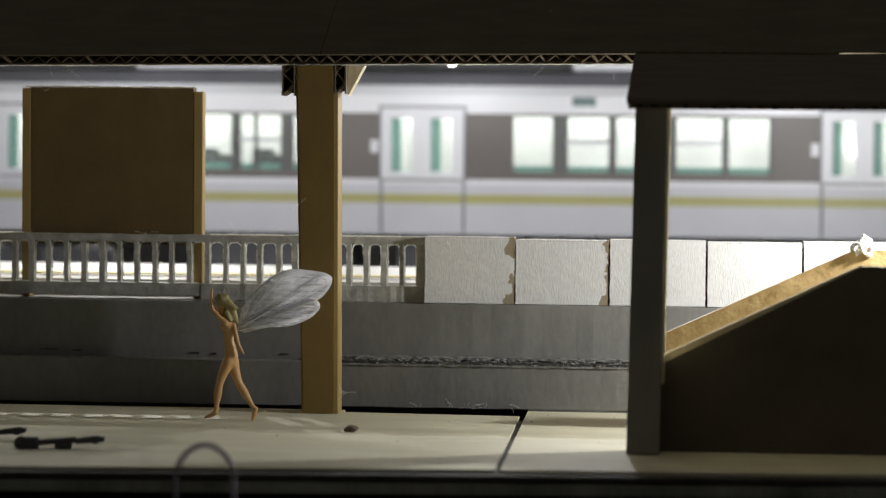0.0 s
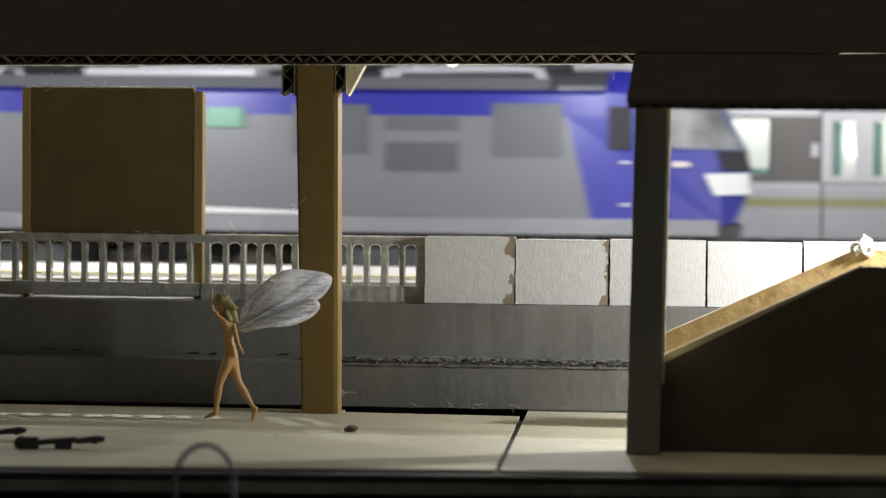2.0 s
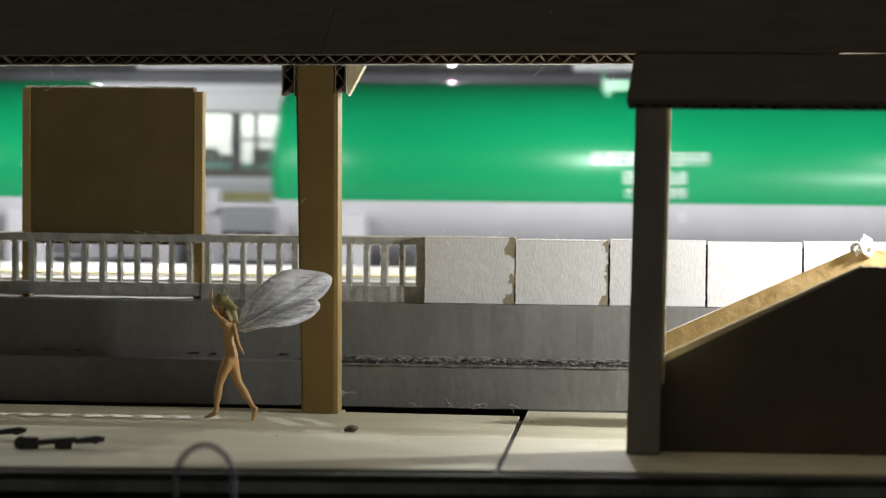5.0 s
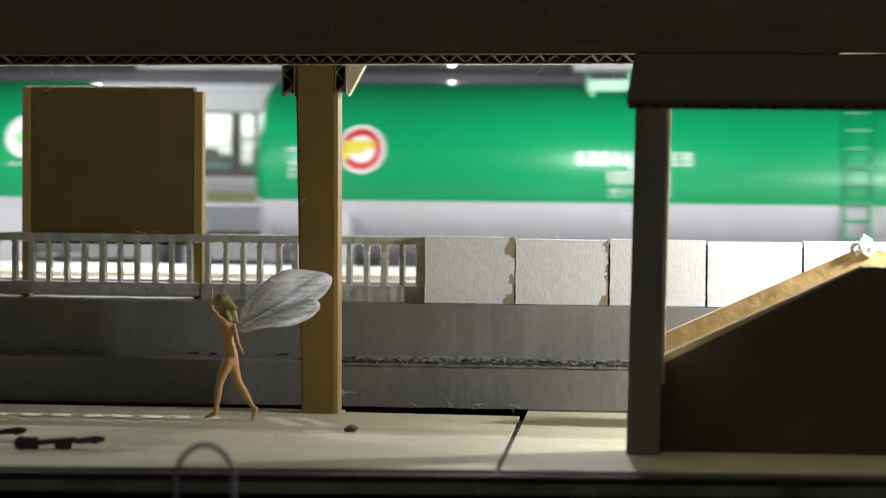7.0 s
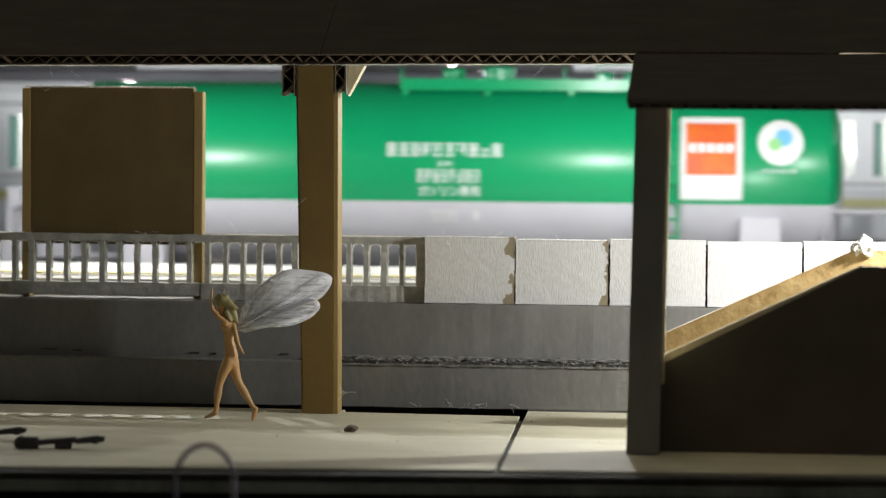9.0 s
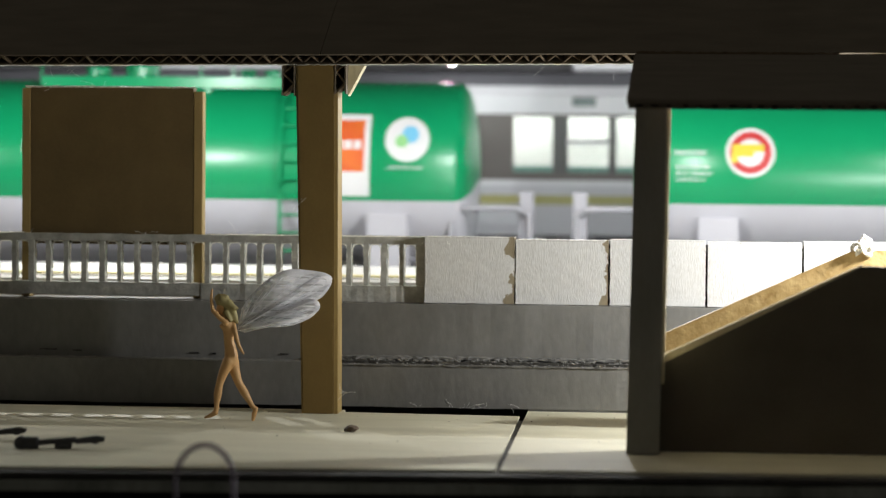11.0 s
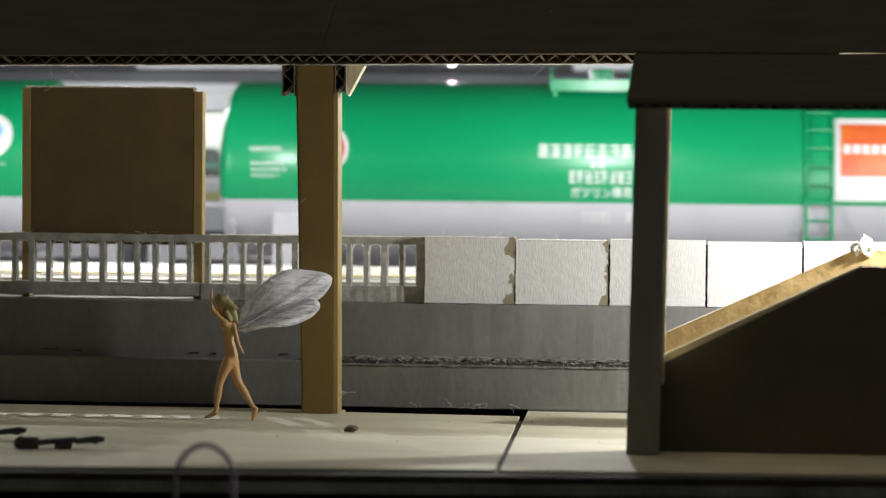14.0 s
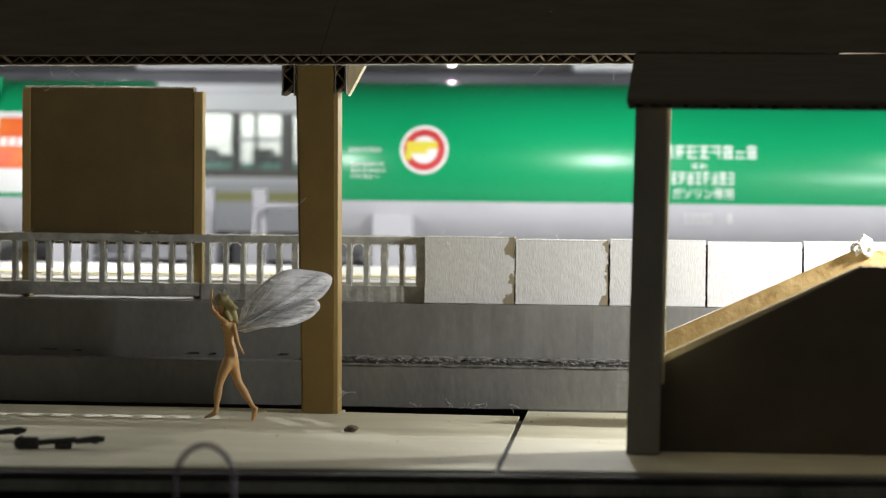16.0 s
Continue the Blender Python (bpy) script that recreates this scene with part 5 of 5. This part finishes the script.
def hair(x, y, z, n, spread, up=0.6):
    bm = bmnew()
    for _ in range(n):
        p = Vector((x + frng.uniform(-spread, spread), y, z))
        d = Vector((frng.uniform(-1, 1), frng.uniform(-0.4, 0.4), up * frng.uniform(0.4, 1.2)))
        q = [p]
        for k in range(5):
            d += Vector((frng.uniform(-0.5, 0.5), 0, frng.uniform(-0.5, 0.35)))
            q.append(q[-1] + d * 0.32)
        tube(bm, q, 0.022, 4)
    o = part("stray_fibres", bm, WHITE_TUFT)
    tagged(o, "fine pale card fibres sticking up from an edge", "fibres", "", "stuff")


hair(-69.0, 415.2, 24.9, 4, 3.0)
hair(-31.0, 406.5, 0.3, 16, 9.0, 0.7)
hair(-93.0, 416.8, 47.1, 16, 6.0, 0.4)
hair(-90.0, 396.4, 49.8, 6, 3.0, -0.5)
hair(-49.6, 398.0, 3.0, 6, 0.5, 0.4)
hair(-56.5, 397.2, 30.0, 5, 0.3, 0.8)
hair(-46.0, 415.0, 18.0, 4, 4.0, 0.5)
hair(-30.0, 412.7, 24.9, 10, 12.0, 0.25)
hair(-85.0, 415.0, 24.9, 10, 18.0, 0.2)
hair(-30.0, 396.4, 50.2, 4, 20.0, -0.2)

# grit on the floor
bm = bmnew()
for i in range(46):
    gx, gy = frng.uniform(-98, -8), 402 - abs(frng.gauss(0, 22))
    if gy < front_y(gx) + 2:
        continue
    r0 = frng.uniform(0.03, 0.09)
    bmesh.ops.create_icosphere(bm, subdivisions=1, radius=r0, matrix=Matrix.Translation((gx, gy, r0 * 0.4)) @ Matrix.Diagonal((1.5, 1, 0.6, 1)))
tagged(part("floor_grit", bm, PEBBLE), "fine brown grit scattered on the platform floor", "grit", "", "stuff")

# ---- winged figurine ----


def figurine():
    k = 1 / 12.77
    def P(x, z, y=0.0):
        return Vector(((x - 400) * k, y, (745 - z) * k))
    def Q(x, z, y=0.0):
        return P(340 + x / 3, 500 + z / 3, y)

    def chain(*pts):
        return [((Q(*p[:2], p[2]), p[3]), (Q(*q[:2], q[2]), q[3])) for p, q in zip(pts, pts[1:])]

    limbs = (chain((168, 196, 0, 0.40), (180, 222, 0, 0.86), (188, 262, 0, 0.80), (189, 308, 0, 0.70), (198, 355, 0, 0.86), (202, 388, 0, 0.98), (198, 418, 0, 0.92))
             + chain((152, 224, -0.45, 0.36), (165, 232, -0.35, 0.45)) + chain((152, 224, 0.45, 0.36), (165, 232, 0.35, 0.45))
             + chain((168, 196, 0, 0.36), (152, 150, 0, 0.40)) + chain((150, 118, 0, 0.78), (142, 140, 0, 0.66), (130, 158, 0, 0.30))
             + chain((176, 204, -0.8, 0.40), (140, 176, -0.95, 0.34), (106, 142, -0.8, 0.30), (97, 100, -0.6, 0.26), (95, 68, -0.5, 0.22), (98, 30, -0.4, 0.15))
             + chain((206, 208, 0.2, 0.44), (222, 245, -0.6, 0.34), (236, 290, -0.9, 0.30), (248, 328, -0.9, 0.24), (258, 345, -0.9, 0.24), (274, 370, -0.9, 0.14))
             + chain((188, 415, -0.35, 0.85), (168, 460, -0.45, 0.72), (146, 520, -0.5, 0.56), (139, 548, -0.5, 0.53), (133, 590, -0.5, 0.60), (127, 635, -0.5, 0.42), (126, 668, -0.5, 0.34), (120, 690, -0.5, 0.42), (92, 708, -0.5, 0.30), (62, 720, -0.5, 0.16))
             + chain((206, 415, 0.4, 0.90), (216, 460, 0.45, 0.76), (232, 515, 0.5, 0.60), (243, 540, 0.5, 0.56), (272, 585, 0.5, 0.60), (298, 630, 0.5, 0.42), (318, 662, 0.5, 0.34), (334, 670, 0.5, 0.34), (324, 700, 0.5, 0.36), (316, 740, 0.5, 0.17)))
    hair_limbs = (chain((122, 78, 0, 0.42), (148, 92, 0, 0.92), (182, 112, 0, 0.86), (206, 150, 0, 0.66), (222, 190, 0, 0.44), (232, 206, 0, 0.22))
                  + chain((186, 105, -0.3, 0.60), (216, 126, -0.4, 0.44), (236, 128, -0.4, 0.20)) + chain((120, 70, 0, 0.30), (136, 66, 0, 0.40), (168, 74, 0, 0.50))
                  + chain((176, 150, -0.5, 0.42), (200, 196, -0.6, 0.26)))
    meshes = []
    for group, vox in ((limbs, 0.10), (hair_limbs, 0.12)):
        bm = bmnew()
        for (a, ra), (b, rb) in group:
            rod(bm, a, b, ra, rb, 16)
            for p, rr in ((a, ra), (b, rb)):
                bmesh.ops.create_uvsphere(bm, u_segments=16, v_segments=10, radius=rr, matrix=Matrix.Translation(p))
        tmp = part("tmp", bm, SKIN)
        md = tmp.modifiers.new("join", "REMESH")
        md.mode, md.voxel_size = "VOXEL", vox * S
        sm = tmp.modifiers.new("soft", "SMOOTH")
        sm.iterations, sm.factor = 4, 0.5
        dg = bpy.context.evaluated_depsgraph_get()
        meshes.append(bpy.data.meshes.new_from_object(tmp.evaluated_get(dg)))
        bpy.data.objects.remove(tmp)
    bm = bmnew()
    for i, me in enumerate(meshes):
        n0 = len(bm.faces)
        bm.from_mesh(me)
        bm.faces.ensure_lookup_table()
        for f in bm.faces[n0:]:
            f.material_index, f.smooth = i, True
    for v in bm.verts:
        v.co *= 1000.0
    n0 = len(bm.faces)
    # two clear wings behind the back: fans of ribs from the root
    wrng = random.Random(23)
    for outline, dy in ((((420, 548), (440, 522), (473, 490), (507, 475), (547, 477), (573, 481), (583, 491), (574, 512), (557, 527), (520, 545), (470, 565)), 0.9),
                        (((426, 566), (470, 545), (520, 530), (555, 528), (562, 538), (558, 548), (540, 562), (507, 574), (467, 577), (427, 587)), 0.2)):
        root = P(417, 582, dy)
        m = 22
        rows = []
        dense = []
        for i in range(len(outline) - 1):
            p0, p1, p2, p3 = (outline[max(0, min(len(outline) - 1, i + d))] for d in (-1, 0, 1, 2))
            for f in (0.0, 0.2, 0.4, 0.6, 0.8):
                dense.append(tuple(0.5 * (2 * p1[c] + (p2[c] - p0[c]) * f + (2 * p0[c] - 5 * p1[c] + 4 * p2[c] - p3[c]) * f * f + (3 * p1[c] - p0[c] - 3 * p2[c] + p3[c]) * f ** 3) for c in (0, 1)))
        dense.append(outline[-1])
        for i, (x, z) in enumerate(dense):
            tip = P(x, z, dy)
            row = []
            for j in range(1, m + 1):
                f = j / m
                p = root.lerp(tip, f)
                p.y += 0.32 * math.sin(i * 0.62 + 1.5 * f) * f + 1.3 * f * f
                row.append(p)
            rows.append(row)
        grids = []
        for side in (-1, 1):
            grid = []
            for i, row in enumerate(rows):
                line = []
                for j, p in enumerate(row):
                    f = (j + 1) / m
                    vein = abs(math.sin(i * 0.33 + 0.5 * f)) ** 6
                    thick = 0.07 + 0.10 * vein * (1 - 0.4 * f) + (0.10 if j == m - 1 else 0.0)
                    line.append(bm.verts.new(p + Vector((0, side * thick, 0))))
                grid.append(line)
            grids.append(grid)
        lo_g, hi_g = grids
        for grid in grids:
            for a, b in zip(grid, grid[1:]):
                for j in range(m - 1):
                    ridge = abs(math.sin((grid.index(a) + 0.5) * 0.33 + 0.5 * (j + 1) / m)) > 0.988
                    bm.faces.new((a[j], a[j + 1], b[j + 1], b[j])).material_index = 3 if j == m - 2 or (ridge and j > 3) else 2
        last = len(rows) - 1
        for i in range(last):
            bm.faces.new((lo_g[i][-1], lo_g[i + 1][-1], hi_g[i + 1][-1], hi_g[i][-1])).material_index = 3
            bm.faces.new((lo_g[i][0], lo_g[i + 1][0], hi_g[i + 1][0], hi_g[i][0])).material_index = 2
        for i in (0, last):
            for j in range(m - 1):
                bm.faces.new((lo_g[i][j], lo_g[i][j + 1], hi_g[i][j + 1], hi_g[i][j])).material_index = 3
        n1 = len(bm.faces)
        tube(bm, [row[-1] for row in rows], 0.13, 7)
        for i in range(3, last - 1, 4):
            bow, rad = wrng.uniform(-0.15, 0.35), wrng.uniform(0.06, 0.11)
            reach = wrng.uniform(0.75, 1.0)
            tube(bm, [p + Vector((0, -0.12, bow * math.sin(math.pi * (j + 1) / m))) for j, p in enumerate(rows[i]) if 0.12 < (j + 1) / m <= reach], rad, 6)
        bm.faces.ensure_lookup_table()
        for f in bm.faces[n1:]:
            f.material_index = 3
        for f in bm.faces[n0:]:
            f.smooth = True
        n0 = len(bm.faces)
    ob = part("figurine", bm, None, mats=[SKIN, HAIR, WING, VEIN])
    ob.location = (-64.6 * S, 385.3 * S, 0)
    tagged(ob, "tan plastic winged figurine striding on the platform floor", "figurine")
    return ob


figurine()


# ---- what moves: the freight train slows down and stops ----
TRAIN = ((0.0, -992.4), (0.5, -941.4), (1.0, -890.5), (1.2, -870.4), (1.6, -830.3), (2.0, -790.6), (2.5, -742.8), (3.0, -696.0), (3.5, -650.0),
         (3.8, -622.9), (4.0, -605.2), (4.2, -587.7), (6.3, -403.8), (6.5, -387.8), (7.0, -350.5), (7.5, -314.2), (8.0, -279.0), (8.5, -245.5),
         (9.0, -214.8), (9.2, -203.0), (11.3, -99.7), (11.5, -92.3), (12.0, -74.2), (12.5, -57.6), (13.0, -42.8), (13.5, -29.7), (14.0, -18.0),
         (14.5, -6.9), (14.8, -1.4), (15.0, 1.2), (15.2, 1.25), (15.4, 0.0), (15.6, 0.0), (16.0, 0.0))


def motions():
    for ob, rest in ((engine, 699.0), (wagon_a, TANK_C + 3 * PITCH - 0.8), (wagon_b, TANK_C + 2 * PITCH), (wagon_c, TANK_C + PITCH), (wagon_d, TANK_C), (wagon_e, TANK_C - PITCH)):
        walk(ob, [(t, pose((rest + s) * S, 0.5127, RAIL_Z * S)) for t, s in TRAIN])


motions()
